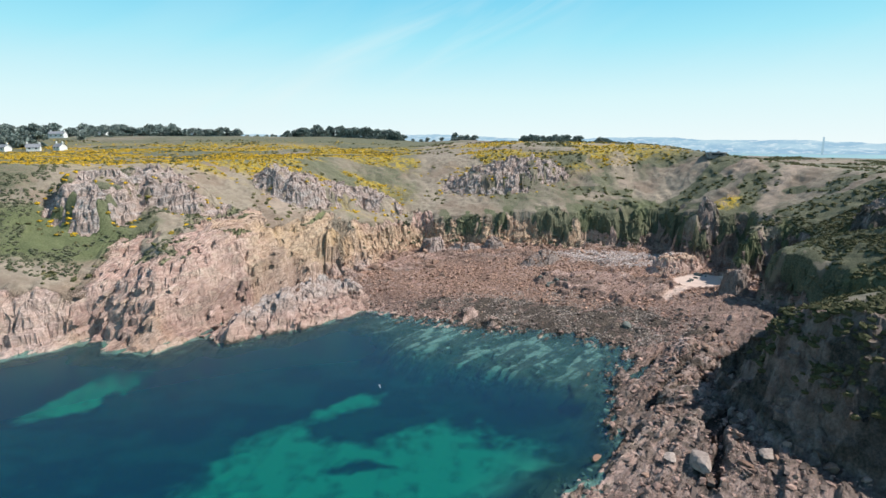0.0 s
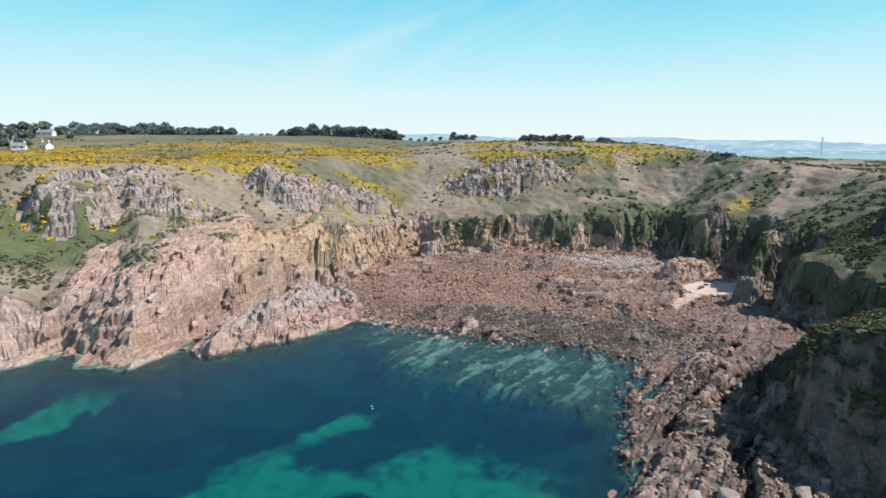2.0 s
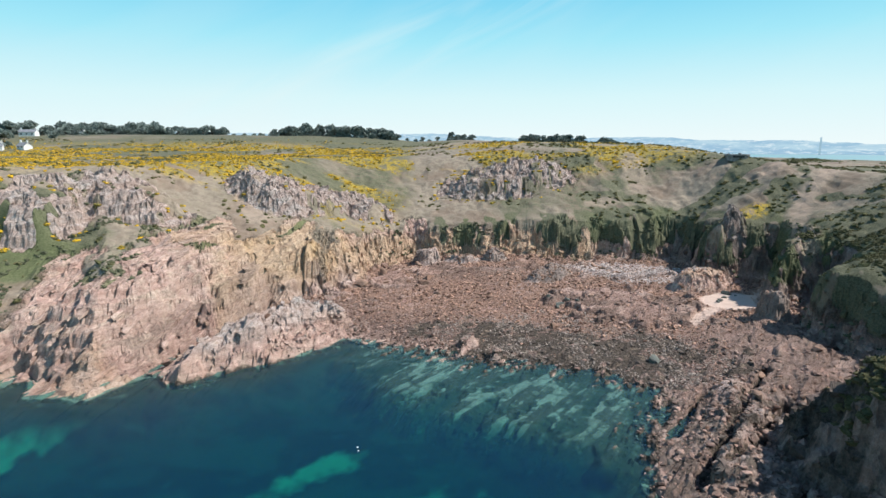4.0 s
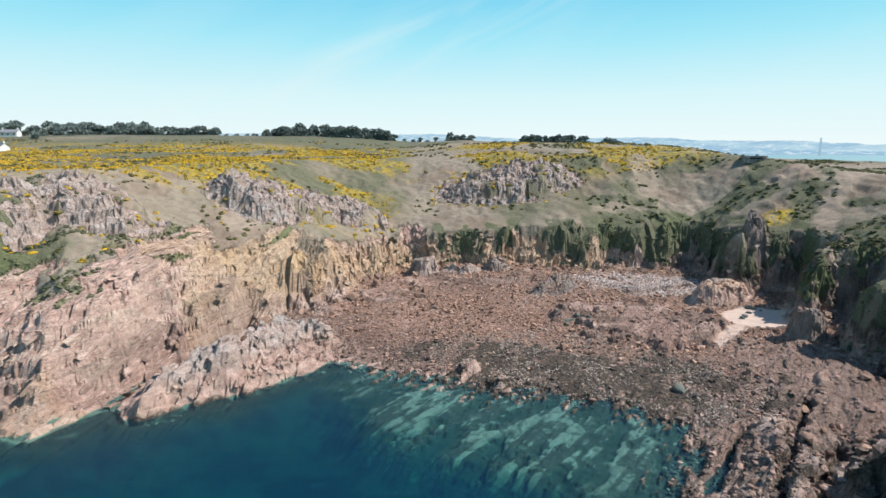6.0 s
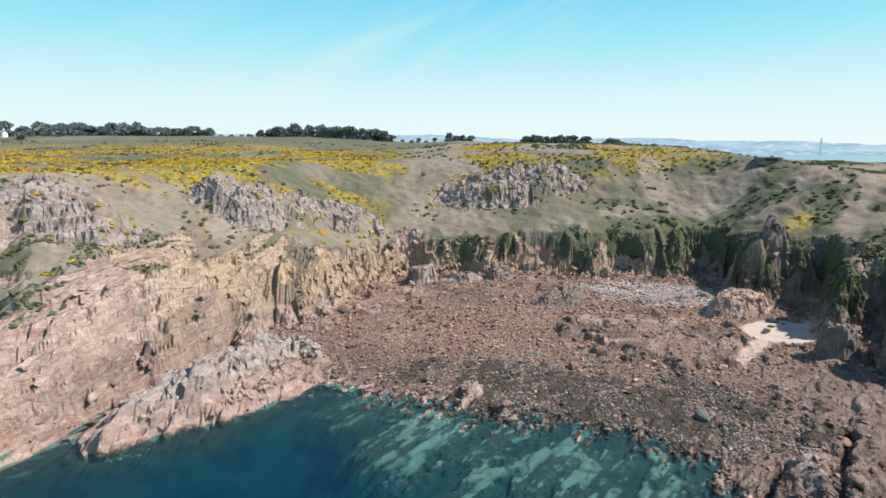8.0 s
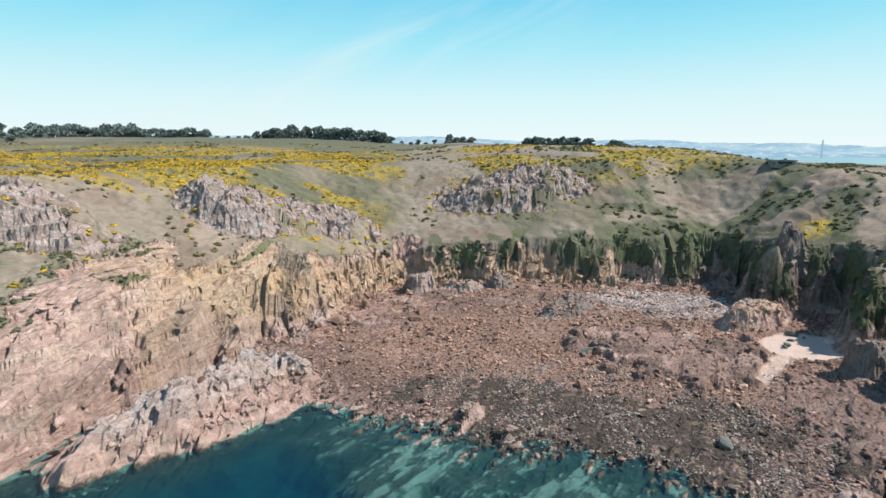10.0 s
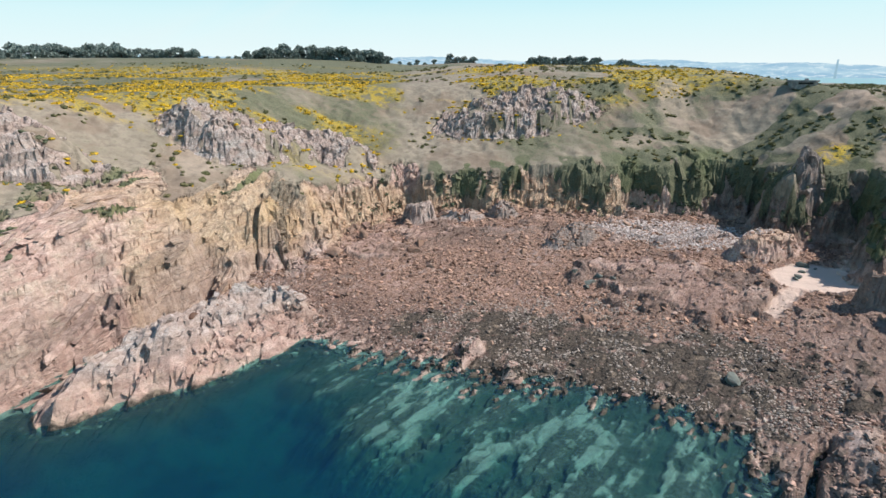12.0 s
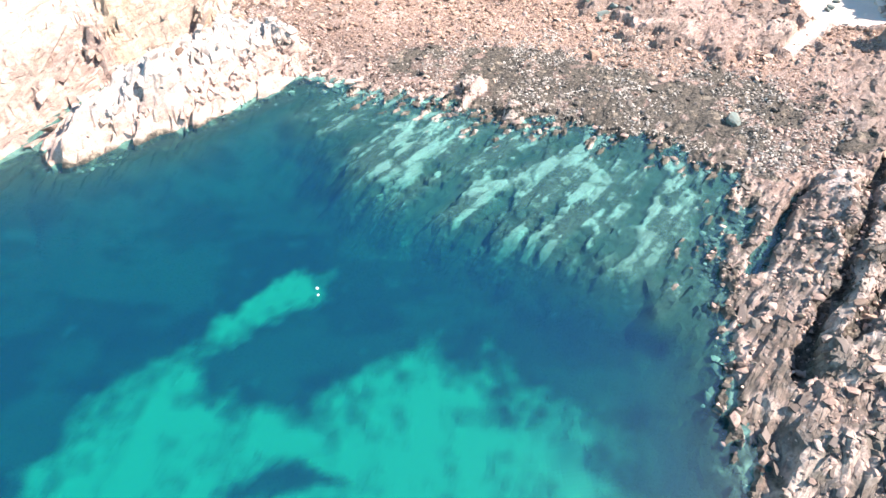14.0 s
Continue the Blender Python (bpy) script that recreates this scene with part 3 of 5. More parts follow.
    high = n.math("SUBTRACT", high, n.math("MULTIPLY", seam, 0.3))
    high = n.math("MULTIPLY", high, n.span(edge, 0.35, 0.6, 0.25, 1.0))
    high = n.math("MULTIPLY", high, n.math("SUBTRACT", 1.0, sand))
    return n.surface(col, 0.9, n.bump(high, 0.9, 0.5), specular=0.2)


def water_material():
    n = Nodes("sea_water")
    deep, _, _ = n.attribute("depth")
    ripple = n.math("ADD", n.noise(0.55, 4, 0.6, n.mapped((1, 1.8, 1), (0, 0, 25))), n.noise(2.4, 3, 0.5))
    normal = n.bump(ripple, 0.05, 0.2)
    tint = n.mix(deep, (0.52, 0.86, 0.84), (0.001, 0.585, 0.425))
    clear = n.tree.nodes.new("ShaderNodeBsdfTransparent")
    n.put(clear.inputs["Color"], tint)
    body = n.tree.nodes.new("ShaderNodeBsdfDiffuse")
    n.put(body.inputs["Color"], (0.003, 0.062, 0.19))
    inner = n.tree.nodes.new("ShaderNodeMixShader")
    n.put(inner.inputs["Fac"], n.math("ADD", n.math("MULTIPLY", deep, 0.16), 0.07))
    n.link(clear.outputs[0], inner.inputs[1])
    n.link(body.outputs[0], inner.inputs[2])
    gloss = n.tree.nodes.new("ShaderNodeBsdfGlossy")
    gloss.inputs["Roughness"].default_value = 0.38
    n.link(normal, gloss.inputs["Normal"])
    facing = n.tree.nodes.new("ShaderNodeLayerWeight")
    facing.inputs["Blend"].default_value = 0.5
    fres = n.math("ADD", n.math("MULTIPLY", n.math("POWER", facing.outputs["Facing"], 5.0), 0.8), 0.016)
    top = n.tree.nodes.new("ShaderNodeMixShader")
    n.link(fres, top.inputs["Fac"])
    n.link(inner.outputs[0], top.inputs[1])
    n.link(gloss.outputs[0], top.inputs[2])
    n.link(top.outputs[0], n.out.inputs["Surface"])
    return n.mat


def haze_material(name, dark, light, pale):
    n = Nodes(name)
    # distance haze is put into the colours, which glow evenly by themselves
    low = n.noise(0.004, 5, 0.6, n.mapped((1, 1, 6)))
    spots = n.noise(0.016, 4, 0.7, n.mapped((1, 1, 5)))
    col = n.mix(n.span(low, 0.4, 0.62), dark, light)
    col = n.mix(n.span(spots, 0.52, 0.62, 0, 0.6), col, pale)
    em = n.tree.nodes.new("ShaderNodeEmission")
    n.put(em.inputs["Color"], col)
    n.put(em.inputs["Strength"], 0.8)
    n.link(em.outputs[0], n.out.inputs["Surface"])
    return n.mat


M_GROUND, M_WATER = ground_material(), water_material()
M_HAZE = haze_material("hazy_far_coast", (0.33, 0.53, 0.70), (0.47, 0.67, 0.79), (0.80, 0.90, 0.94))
M_HAZE_DARK = haze_material("hazy_far_tower", (0.30, 0.47, 0.59), (0.34, 0.51, 0.62), (0.36, 0.53, 0.63))


# ---------- the ground sheet ----------
def grid_mesh(name, X, Y, Z, material, flat=False):
    """A sheet of quads over a grid of places."""
    rows, cols = X.shape
    mesh = bpy.data.meshes.new(name)
    k = np.arange(rows * cols).reshape(rows, cols)
    quads = np.stack([k[:-1, :-1], k[:-1, 1:], k[1:, 1:], k[1:, :-1]], -1).reshape(-1, 4)
    mesh.vertices.add(rows * cols)
    mesh.vertices.foreach_set("co", np.stack([X, Y, Z], -1).astype(np.float32).ravel())
    mesh.loops.add(quads.size)
    mesh.loops.foreach_set("vertex_index", quads.astype(np.int32).ravel())
    mesh.polygons.add(len(quads))
    mesh.polygons.foreach_set("loop_start", np.arange(0, quads.size, 4, dtype=np.int32))
    mesh.update(calc_edges=True)
    if flat:
        mesh.shade_flat()
    mesh.materials.append(material)
    return mesh


def paint(mesh, name, r, g, b):
    layer = mesh.attributes.new(name, "FLOAT_COLOR", "POINT")
    rgba = np.stack([r.ravel(), g.ravel(), b.ravel(), np.ones(r.size)], -1)
    layer.data.foreach_set("color", np.clip(rgba, 0, 1).astype(np.float32).ravel())


# sand on the sea bed: x, y, half length, half width, turn
BED_SAND = [(-31, 91, 11, 18, -8), (-2, 92, 15, 17, 4), (11, 88, 10, 14, -20), (-20, 83, 25, 20, 0), (-21.5, 115.5, 9.5, 4.6, 42), (-79, 121, 20, 5, 47), (-50, 62, 22, 16, 0)]
BED_WEED = [(-19, 106, 6.5, 4.2, 30), (-15, 90.5, 5, 1.4, 5)]

gx_line = spread(-128, 152, 0.46, -3200, 3200, 1.07)
gy_line = spread(68, 292, 0.47, -700, 1900, 1.05)
X, Y = np.meshgrid(gx_line, gy_line)
T = terrain(X, Y)
Z = T["z"]
# crags lean out: shift the steep rock sideways
lean = T["rock"] * (1 - T["shingle"]) * (Z > 2) * (1 - 0.85 * T["apron"]) * (1 - 0.7 * T["bluff"])
GX = X + lean * (0.7 * blocks(Y / 3.0 + Z / 7, Z / 2.2 + X / 20, 131, 0.6, 0.2) + 0.3 * blocks(Y / 1.3, Z / 1.1, 135, 0.6, 0.2))
GY = Y + lean * (0.8 * blocks(X / 2.8 + Z / 7, Z / 2.4 + Y / 20, 137, 0.6, 0.2) + 0.3 * blocks(X / 1.2, Z / 1.1, 139, 0.6, 0.2))
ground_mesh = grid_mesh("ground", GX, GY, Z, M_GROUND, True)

TRACK = [(113, 193), (118, 200), (127, 216), (140, 236), (158, 246), (200, 252)]
BARE = [(92, 285, 7, 18, -12), (-66, 226, 5, 22, 20), (145, 255, 16, 4, 10), (70, 262, 10, 5, 0)]


def covers(mesh, X, Y, Z, T, again=1):
    """Lays what covers the ground on the points of a mesh."""
    dw, dc, n1, n2 = T["dw"], T["dc"], T["n1"], T["n2"]
    wx, wy = X + 8 * (fbm(X / 8, Y / 8, 5, 151) - 0.5), Y + 8 * (fbm(X / 8, Y / 8, 5, 157) - 0.5)
    bed_sand = np.zeros(X.shape)
    for s in BED_SAND:
        bed_sand = np.maximum(bed_sand, smooth((1.3 - ellipse(wx, wy, *s)) / 0.75))
    for s in BED_WEED:
        bed_sand = bed_sand * (1 - 0.8 * smooth((1.6 - ellipse(wx, wy, *s)) / 1.3))
    bed_sand = smooth((bed_sand + 0.9 * (fbm(X / 2.6, Y / 2.6, 3, 159) - 0.5) - 0.12) / 1.0) * smooth((-dw - 6) / 8)
    bed_sand = np.maximum(bed_sand, 0.09 * smooth((fbm(X / 9, Y / 6, 5, 169) - 0.40) / 0.25) * smooth((-dw - 3) / 5))
    n3 = fbm(X / 38 + 7, Y / 38, 3, 161)
    wet_sea = smooth(-dw / 2)
    su, sv = along_strike(X, Y)
    reef_pale = wet_sea * T["reef"] * (0.33 + 0.42 * smooth((fbm(su / 8, sv / 1.1, 4, 163) - 0.38) / 0.2))
    weed = wet_sea * (1 - bed_sand) * (1 - 0.95 * reef_pale)
    weed = np.maximum(weed, T["mud"] * (0.85 + 1.3 * (fbm(X / 2.2, Y / 2.2, 2, 167) - 0.5)))
    weed = np.maximum(weed, 0.75 * T["stud"] * smooth((2.5 - dw) / 2) * smooth((n2 - 0.3) / 0.2))
    # the same dark colour runs along the clefts
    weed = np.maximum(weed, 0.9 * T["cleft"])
    weed = np.maximum(weed, 0.8 * smooth((3.5 - dw) / 4) * (dw > 0) * smooth((X + 35) / 15) * smooth((fbm(su / 5, sv / 1.6, 3, 165) - 0.40) / 0.15))
    right = smooth((X - 30) / 30)
    rock = np.clip(T["rock"] + wet_sea, 0, 1)
    hang = smooth((dc - 2.2) / 2.0) * smooth((X + 25) / 25) * smooth((n2 - 0.53 + 0.17 * right) / 0.1) * smooth((T["wide"] + 9 - T["ds"]) / 6) * smooth((Y - 118) / 12)
    rock = rock * (1 - 0.95 * hang * (1 - smooth((T["rocky"] - 0.3) / 0.3)))
    green = np.clip(0.12 + 1.2 * (n3 - 0.42) + 0.7 * hang + 0.3 * right * smooth((n1 - 0.55) / 0.12), 0, 1)
    bank = smooth((1.2 - ellipse(X, Y, -116, 165, 30, 13, 22)) / 0.5)
    lush = 0.4 * bank * smooth((n1 - 0.38) / 0.15) * smooth((176 - Y) / 8)
    lush = np.maximum(lush, 0.3 * hang * smooth((n1 - 0.40) / 0.2))
    gorse = smooth((fbm(X / 30, Y / 14, 4, 171) - 0.385 - 0.03 * smooth((X + 70) / 40)) / 0.12) * smooth((Y - 196 - 0.35 * (X + 110)) / 25) * smooth((420 - Y) / 60)
    gorse = 0.75 * gorse * np.maximum(smooth((-8 - X) / 30), smooth((140 - X) / 30) * smooth((Y - 278) / 14))
    ochre = smooth((1.2 - ellipse(X, Y, -46, 206, 24, 9, 40)) / 0.6) * 0.9 + 0.5 * T["apron"] * smooth((n1 - 0.45) / 0.15)
    grey = np.clip(T["rocky"] * (0.8 + 0.5 * (n2 - 0.5)) * smooth((Z - 3) / 4) + 0.35 * smooth((n1 - 0.55) / 0.1), 0, 1)
    grey = grey * (1 - 0.9 * smooth((1.6 - ellipse(X, Y, 89, 208, 10, 5, 22)) / 0.4))
    grey = np.maximum(grey, np.maximum(reef_pale * 0.15, 0.3 * T["east"] * smooth((n1 - 0.3) / 0.2)))
    grey = np.maximum(grey, 0.7 * smooth((1.2 - ellipse(X, Y, 62, 222, 22, 12, -20)) / 0.6))
    # dark rock and scrub of bluff and hill, with their shade painted in
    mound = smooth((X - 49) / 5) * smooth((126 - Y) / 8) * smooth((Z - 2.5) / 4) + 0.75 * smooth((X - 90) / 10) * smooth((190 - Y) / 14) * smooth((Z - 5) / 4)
    # the right cliffs' shadowed faces, darkened by colour
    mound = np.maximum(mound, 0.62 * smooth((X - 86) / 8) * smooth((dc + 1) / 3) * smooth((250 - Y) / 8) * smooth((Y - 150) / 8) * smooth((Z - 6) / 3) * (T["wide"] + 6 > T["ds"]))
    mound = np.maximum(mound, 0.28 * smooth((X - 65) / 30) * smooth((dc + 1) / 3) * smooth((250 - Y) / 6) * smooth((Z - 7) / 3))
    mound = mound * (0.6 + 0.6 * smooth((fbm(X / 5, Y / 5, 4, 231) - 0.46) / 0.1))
    u, v = along_strike(X, Y)
    strip = T["apron"] * smooth((fbm(u / 14, v / 3.2, 3, 241) - 0.61) / 0.05) * smooth((T["ds"] - 12) / 6)
    rock, lush = rock * (1 - 0.9 * strip), np.maximum(lush, 0.6 * strip)
    rock = np.clip(rock * (1 - 0.5 * T["ravine"] * (n2 > 0.5)), 0, 1)
    # shade in the ravines, laid on as a darker rock colour
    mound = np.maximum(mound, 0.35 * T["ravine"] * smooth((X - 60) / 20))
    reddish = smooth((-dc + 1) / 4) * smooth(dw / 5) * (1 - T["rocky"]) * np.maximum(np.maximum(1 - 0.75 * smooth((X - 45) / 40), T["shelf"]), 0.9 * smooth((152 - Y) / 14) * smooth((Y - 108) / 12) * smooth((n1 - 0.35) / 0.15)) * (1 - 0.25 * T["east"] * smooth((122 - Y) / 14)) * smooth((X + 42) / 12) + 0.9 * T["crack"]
    reddish = np.clip(reddish + 0.4 * T["shingle"], 0, 1)
    white = 0.45 * smooth((T["crest"] - 3.5) / 3) * smooth((fbm(X / 6, Y / 6, 3, 261) - 0.40) / 0.15)
    grey = grey * (1 - 0.75 * smooth(T["crest"] / 0.5) * smooth((6 - T["crest"]) / 3))
    white = np.maximum(white, 0.8 * smooth((1.15 - ellipse(wx, wy, 72, 222, 17, 8, -15)) / 0.4))
    ochre = np.maximum(ochre, 0.4 * smooth((1.4 - ellipse(X, Y, 89, 208, 10, 4.5, 22)) / 0.4) * smooth((Z - 8) / 2))
    ochre = np.maximum(ochre, 0.9 * smooth((1.2 - ellipse(X, Y, -42, 180, 7, 5, 50)) / 0.5))
    green = np.maximum(green, 0.7 * smooth((1.2 - ellipse(X, Y, -60, 430, 90, 45, 0)) / 0.4))
    hill = smooth((X - 104) / 8) * smooth((212 - Y - 0.3 * (X - 105)) / 12) * smooth((Z - 10) / 5)
    green = np.maximum(green, np.maximum(0.95 * hill, 0.8 * T["ravine"] * smooth((X - 70) / 10)))
    green = np.maximum(np.maximum(green, 0.9 * gorse), 0.9 * bank)
    green = np.maximum(green, 0.85 * smooth((fbm(X / 17, Y / 12, 4, 181) - 0.49) / 0.07) * smooth((X - 40) / 30))
    green = np.maximum(green, (0.5 + 0.9 * (n1 - 0.35)) * smooth((Y - 205 - 0.3 * (X + 110)) / 30) * smooth((10 - X) / 40))
    gorse = np.maximum(gorse, 0.9 * smooth((1.2 - ellipse(X, Y, 117, 231, 9, 5, 20)) / 0.4))
    ochre = np.maximum(ochre, 0.55 * smooth((dc + 1) / 2) * smooth((T["wide"] - dc) / 3) * smooth((Y - 205) / 10) * smooth((75 - X) / 20))
    mound = np.maximum(mound, 0.5 * smooth((1.2 - ellipse(X, Y, 40, 217, 9, 5, 30)) / 0.3) * (dc < 0))
    mound = np.maximum(mound, (0.3 + 0.5 * smooth((fbm(X / 1.7, Y / 1.7, 3, 233) - 0.44) / 0.12)) * T["east"])
    # the bluff's shadow on the shore, painted in as dark rock
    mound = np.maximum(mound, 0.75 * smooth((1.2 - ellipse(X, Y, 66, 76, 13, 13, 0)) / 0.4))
    mound = np.maximum(mound, 0.12 * smooth((-dc) / 4) * smooth(dw / 3) * smooth((190 - Y) / 20) * smooth((X + 25) / 10))
    # darker along the foot of the back cliff and round the spire
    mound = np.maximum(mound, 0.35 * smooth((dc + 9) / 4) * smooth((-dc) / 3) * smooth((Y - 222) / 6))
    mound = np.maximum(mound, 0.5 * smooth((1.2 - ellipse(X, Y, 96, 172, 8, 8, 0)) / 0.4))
    reddish = np.maximum(reddish, 0.45 * smooth(T["crest"] / 0.5) * smooth((5 - T["crest"]) / 3))
    reddish = np.maximum(reddish, 0.75 * smooth((1.2 - ellipse(X, Y, 82, 148, 17, 27, -25)) / 0.3) * (dc < 0))
    reddish = np.maximum(reddish, 0.85 * smooth((4.5 + 5 * (n2 - 0.5) - T["ds"]) / 3) * smooth((-46 - X) / 4) * smooth((X + 78) / 6) * smooth((Y - 150) / 6) * (dc > 0))
    # the slit's shadow is only painted, as a dark line
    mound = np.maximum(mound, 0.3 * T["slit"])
    patch = smooth((fbm(X / 12, Y / 6, 4, 271) - 0.50) / 0.09) * smooth(-dc / 3) * smooth((dw - 4) / 6) * (1 - T["sandy"]) * (1 - T["rocky"])
    mound = np.maximum(mound, 0.42 * patch * (1 - white))
    reddish = reddish * (1 - 0.6 * smooth((fbm(X / 9, Y / 5, 4, 273) - 0.52) / 0.08) * smooth(-dc / 3) * (1 - patch))
    reddish = np.maximum(reddish, 0.4 * T["apron"] * smooth((10 + 8 * (n2 - 0.5) - Z) / 4))
    mound = np.maximum(mound, 0.5 * T["terrace"] * smooth((n2 - 0.25) / 0.3))
    # trodden soil: a track down the slope, and bare patches
    soil = np.zeros(X.shape)
    for (ax, ay), (bx, by) in zip(TRACK, TRACK[1:]):
        ex, ey = bx - ax, by - ay
        t = np.clip(((wx - ax) * ex + (wy - ay) * ey) / (ex * ex + ey * ey), 0, 1)
        soil = np.maximum(soil, smooth((4.6 - np.hypot(wx - ax - t * ex, wy - ay - t * ey)) / 2.8))
    for s in BARE:
        soil = np.maximum(soil, 0.7 * smooth((1.15 - ellipse(wx, wy, *s)) / 0.5))
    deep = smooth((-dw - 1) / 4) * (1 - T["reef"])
    sand = np.maximum(np.maximum(T["sandy"], bed_sand), np.maximum(0.06 * reef_pale, 0.05 * wet_sea * T["shoal"]))
    for name, r, g, b in (("cover", rock, green, lush), ("shore", sand, T["shingle"] * (1 - wet_sea), weed), ("tone", ochre, grey, gorse), ("bed_shade_soil", deep, mound, soil), ("joints", np.clip(T["apron"] + 0.5 * (dc > 0) + 0.6 * T["east"] + 0.25 * T["outcrop"], 0, 1) * (1 - white) * (1 - 0.8 * T["shingle"]) * smooth((dw - 0.5) / 2), T["apron"], smooth((Y - 170 + 0.3 * X - 26 * (n1 - 0.5)) / 24) * (1 - T["mud"]) * (1 - T["shelf"])), ("zone", reddish, wet_sea * (1 - 0.8 * T["shoal"] * T["reef"]), white)):
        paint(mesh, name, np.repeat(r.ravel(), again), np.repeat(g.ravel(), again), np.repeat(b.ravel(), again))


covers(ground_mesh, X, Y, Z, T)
ground = tagged(new("ground", ground_mesh), "pink granite cove with cliffs, shingle beach, dry turf headland", "ground", kind="structure")

# ---------- the sea ----------
sx_line = spread(-130, 110, 2.0, -3600, 4300, 1.09)
sy_line = spread(40, 190, 2.0, -1500, 4300, 1.09)
SX, SY = np.meshgrid(sx_line, sy_line)
ST = terrain(SX, SY)
sea_mesh = grid_mesh("water", SX, SY, np.zeros(SX.shape), M_WATER)
depth = 1 - np.exp(-np.maximum(-ST["z"] - 0.3, 0) / 2.6)
paint(sea_mesh, "depth", depth, depth, depth)
tagged(new("water", sea_mesh), "calm clear blue and turquoise sea water in the cove", "sea", kind="structure")


# ---------- far coast ----------
def far_coast():
    a = np.radians(np.arange(-75, 100, 0.25))
    h = 124 - 74 * np.clip(a, 0, 1) + 46 * (fbm(a * 9, a * 0, 4, 201) - 0.5) + 5 * vnoise(a * 190, a * 0, 205)
    rim = np.array([-8.0, 0.35, 1.0])
    A, K = np.meshgrid(a, rim)
    R = 4150 + 250 * np.maximum(K, 0)
    ZZ = np.where(K < 0, -8, K * h[None, :])
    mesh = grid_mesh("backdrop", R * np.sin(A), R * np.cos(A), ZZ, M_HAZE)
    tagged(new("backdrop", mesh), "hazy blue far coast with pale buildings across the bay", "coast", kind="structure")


far_coast()


# ---------- helpers for things ----------
def part(name, bm, material, parent=None, label=""):
    """Links a bmesh as one mesh object, under a thing if there is one."""
    mesh = bpy.data.meshes.new(name)
    bm.to_mesh(mesh)
    bm.free()
    if material:
        mesh.materials.append(material)
    ob = new(name, mesh)
    ob.parent = parent
    if label:
        tagged(ob, label)
    return ob


def box(bm, x0, y0, z0, x1, y1, z1):
    c = [bm.verts.new(p) for p in ((x0, y0, z0), (x1, y0, z0), (x1, y1, z0), (x0, y1, z0), (x0, y0, z1), (x1, y0, z1), (x1, y1, z1), (x0, y1, z1))]
    for f in ((3, 2, 1, 0), (4, 5, 6, 7), (0, 1, 5, 4), (1, 2, 6, 5), (2, 3, 7, 6), (3, 0, 4, 7)):
        bm.faces.new([c[k] for k in f])
    return bm


def rod(bm, a, b, ra, rb, sides=7):
    a, b = Vector(a), Vector(b)
    turn = (b - a).to_track_quat("Z", "Y").to_matrix()
    rings = []
    for p, r in ((a, ra), (b, rb)):
        rings.append([bm.verts.new(p + turn @ Vector((r * math.cos(k * math.tau / sides), r * math.sin(k * math.tau / sides), 0))) for k in range(sides)])
    for k in range(sides):
        bm.faces.new((rings[0][k], rings[0][(k + 1) % sides], rings[1][(k + 1) % sides], rings[1][k]))
    bm.faces.new(rings[0][::-1])
    bm.faces.new(rings[1])
    return bm


def stone_template(seed, level=1, flat=0.62):
    """An angular boulder: a ball cut by random planes."""
    rng = random.Random(seed)
    bm = bmesh.new()
    bmesh.ops.create_icosphere(bm, subdivisions=level, radius=1.0)
    planes = []
    for _ in range(13):
        d = Vector((rng.gauss(0, 1), rng.gauss(0, 1), rng.gauss(0, 1))).normalized()
        planes.append((d, rng.uniform(0.42, 0.74)))
    for v in bm.verts:
        for d, k in planes:
            over = v.co.dot(d) - k
            if over > 0:
                v.co -= d * over
        v.co.z *= flat
        v.co.x *= 1.25
    return bm


def bush_template(seed, leaves=14, flat=0.6, leaf=0.3, level=1):
    """A low bush: an uneven rounded heap that spreads on the ground, with tufts of leaf blades standing out of it."""
    rng = random.Random(seed)
    bm = bmesh.new()
    bmesh.ops.create_icosphere(bm, subdivisions=level, radius=1.0)
    lumps = [(Vector((rng.gauss(0, 1), rng.gauss(0, 1), abs(rng.gauss(0, 1)))).normalized(), rng.uniform(0.15, 0.4)) for _ in range(6)]
    for v in bm.verts:
        d = v.co.normalized()
        k = 0.72 + sum(a * max(0.0, d.dot(c)) ** 6 for c, a in lumps) + rng.uniform(-0.09, 0.09)
        v.co = Vector((d.x * k, d.y * k, max(-0.25, d.z * k * flat)))
    bmesh.ops.delete(bm, geom=[f for f in bm.faces if all(v.co.z < -0.2 for v in f.verts)], context="FACES")
    bmesh.ops.triangulate(bm, faces=bm.faces[:])
    for _ in range(leaves):
        u, w = rng.uniform(0, math.tau), rng.uniform(0.0, 1.0)
        r = math.sqrt(1 - w * w) * rng.uniform(0.75, 0.95)
        n = Vector((math.cos(u) * r, math.sin(u) * r, w * 0.8 + 0.25)).normalized()
        c = Vector((math.cos(u) * r * 0.8, math.sin(u) * r * 0.8, flat * w * 0.85))
        b = n.cross(Vector((rng.gauss(0, 1), rng.gauss(0, 1), rng.gauss(0, 1)))).normalized()
        s = leaf * rng.uniform(0.6, 1.2)
        bm.faces.new([bm.verts.new(p) for p in (c - b * s * 0.6, c + b * s * 0.6, c + n * s)])
    return arrays_of(bm)


def arrays_of(bm):
    bmesh.ops.triangulate(bm, faces=bm.faces[:])
    bm.verts.index_update()
    v = np.array([tuple(p.co) for p in bm.verts])
    f = np.array([[p.index for p in q.verts] for q in bm.faces])
    bm.free()
    return v, f


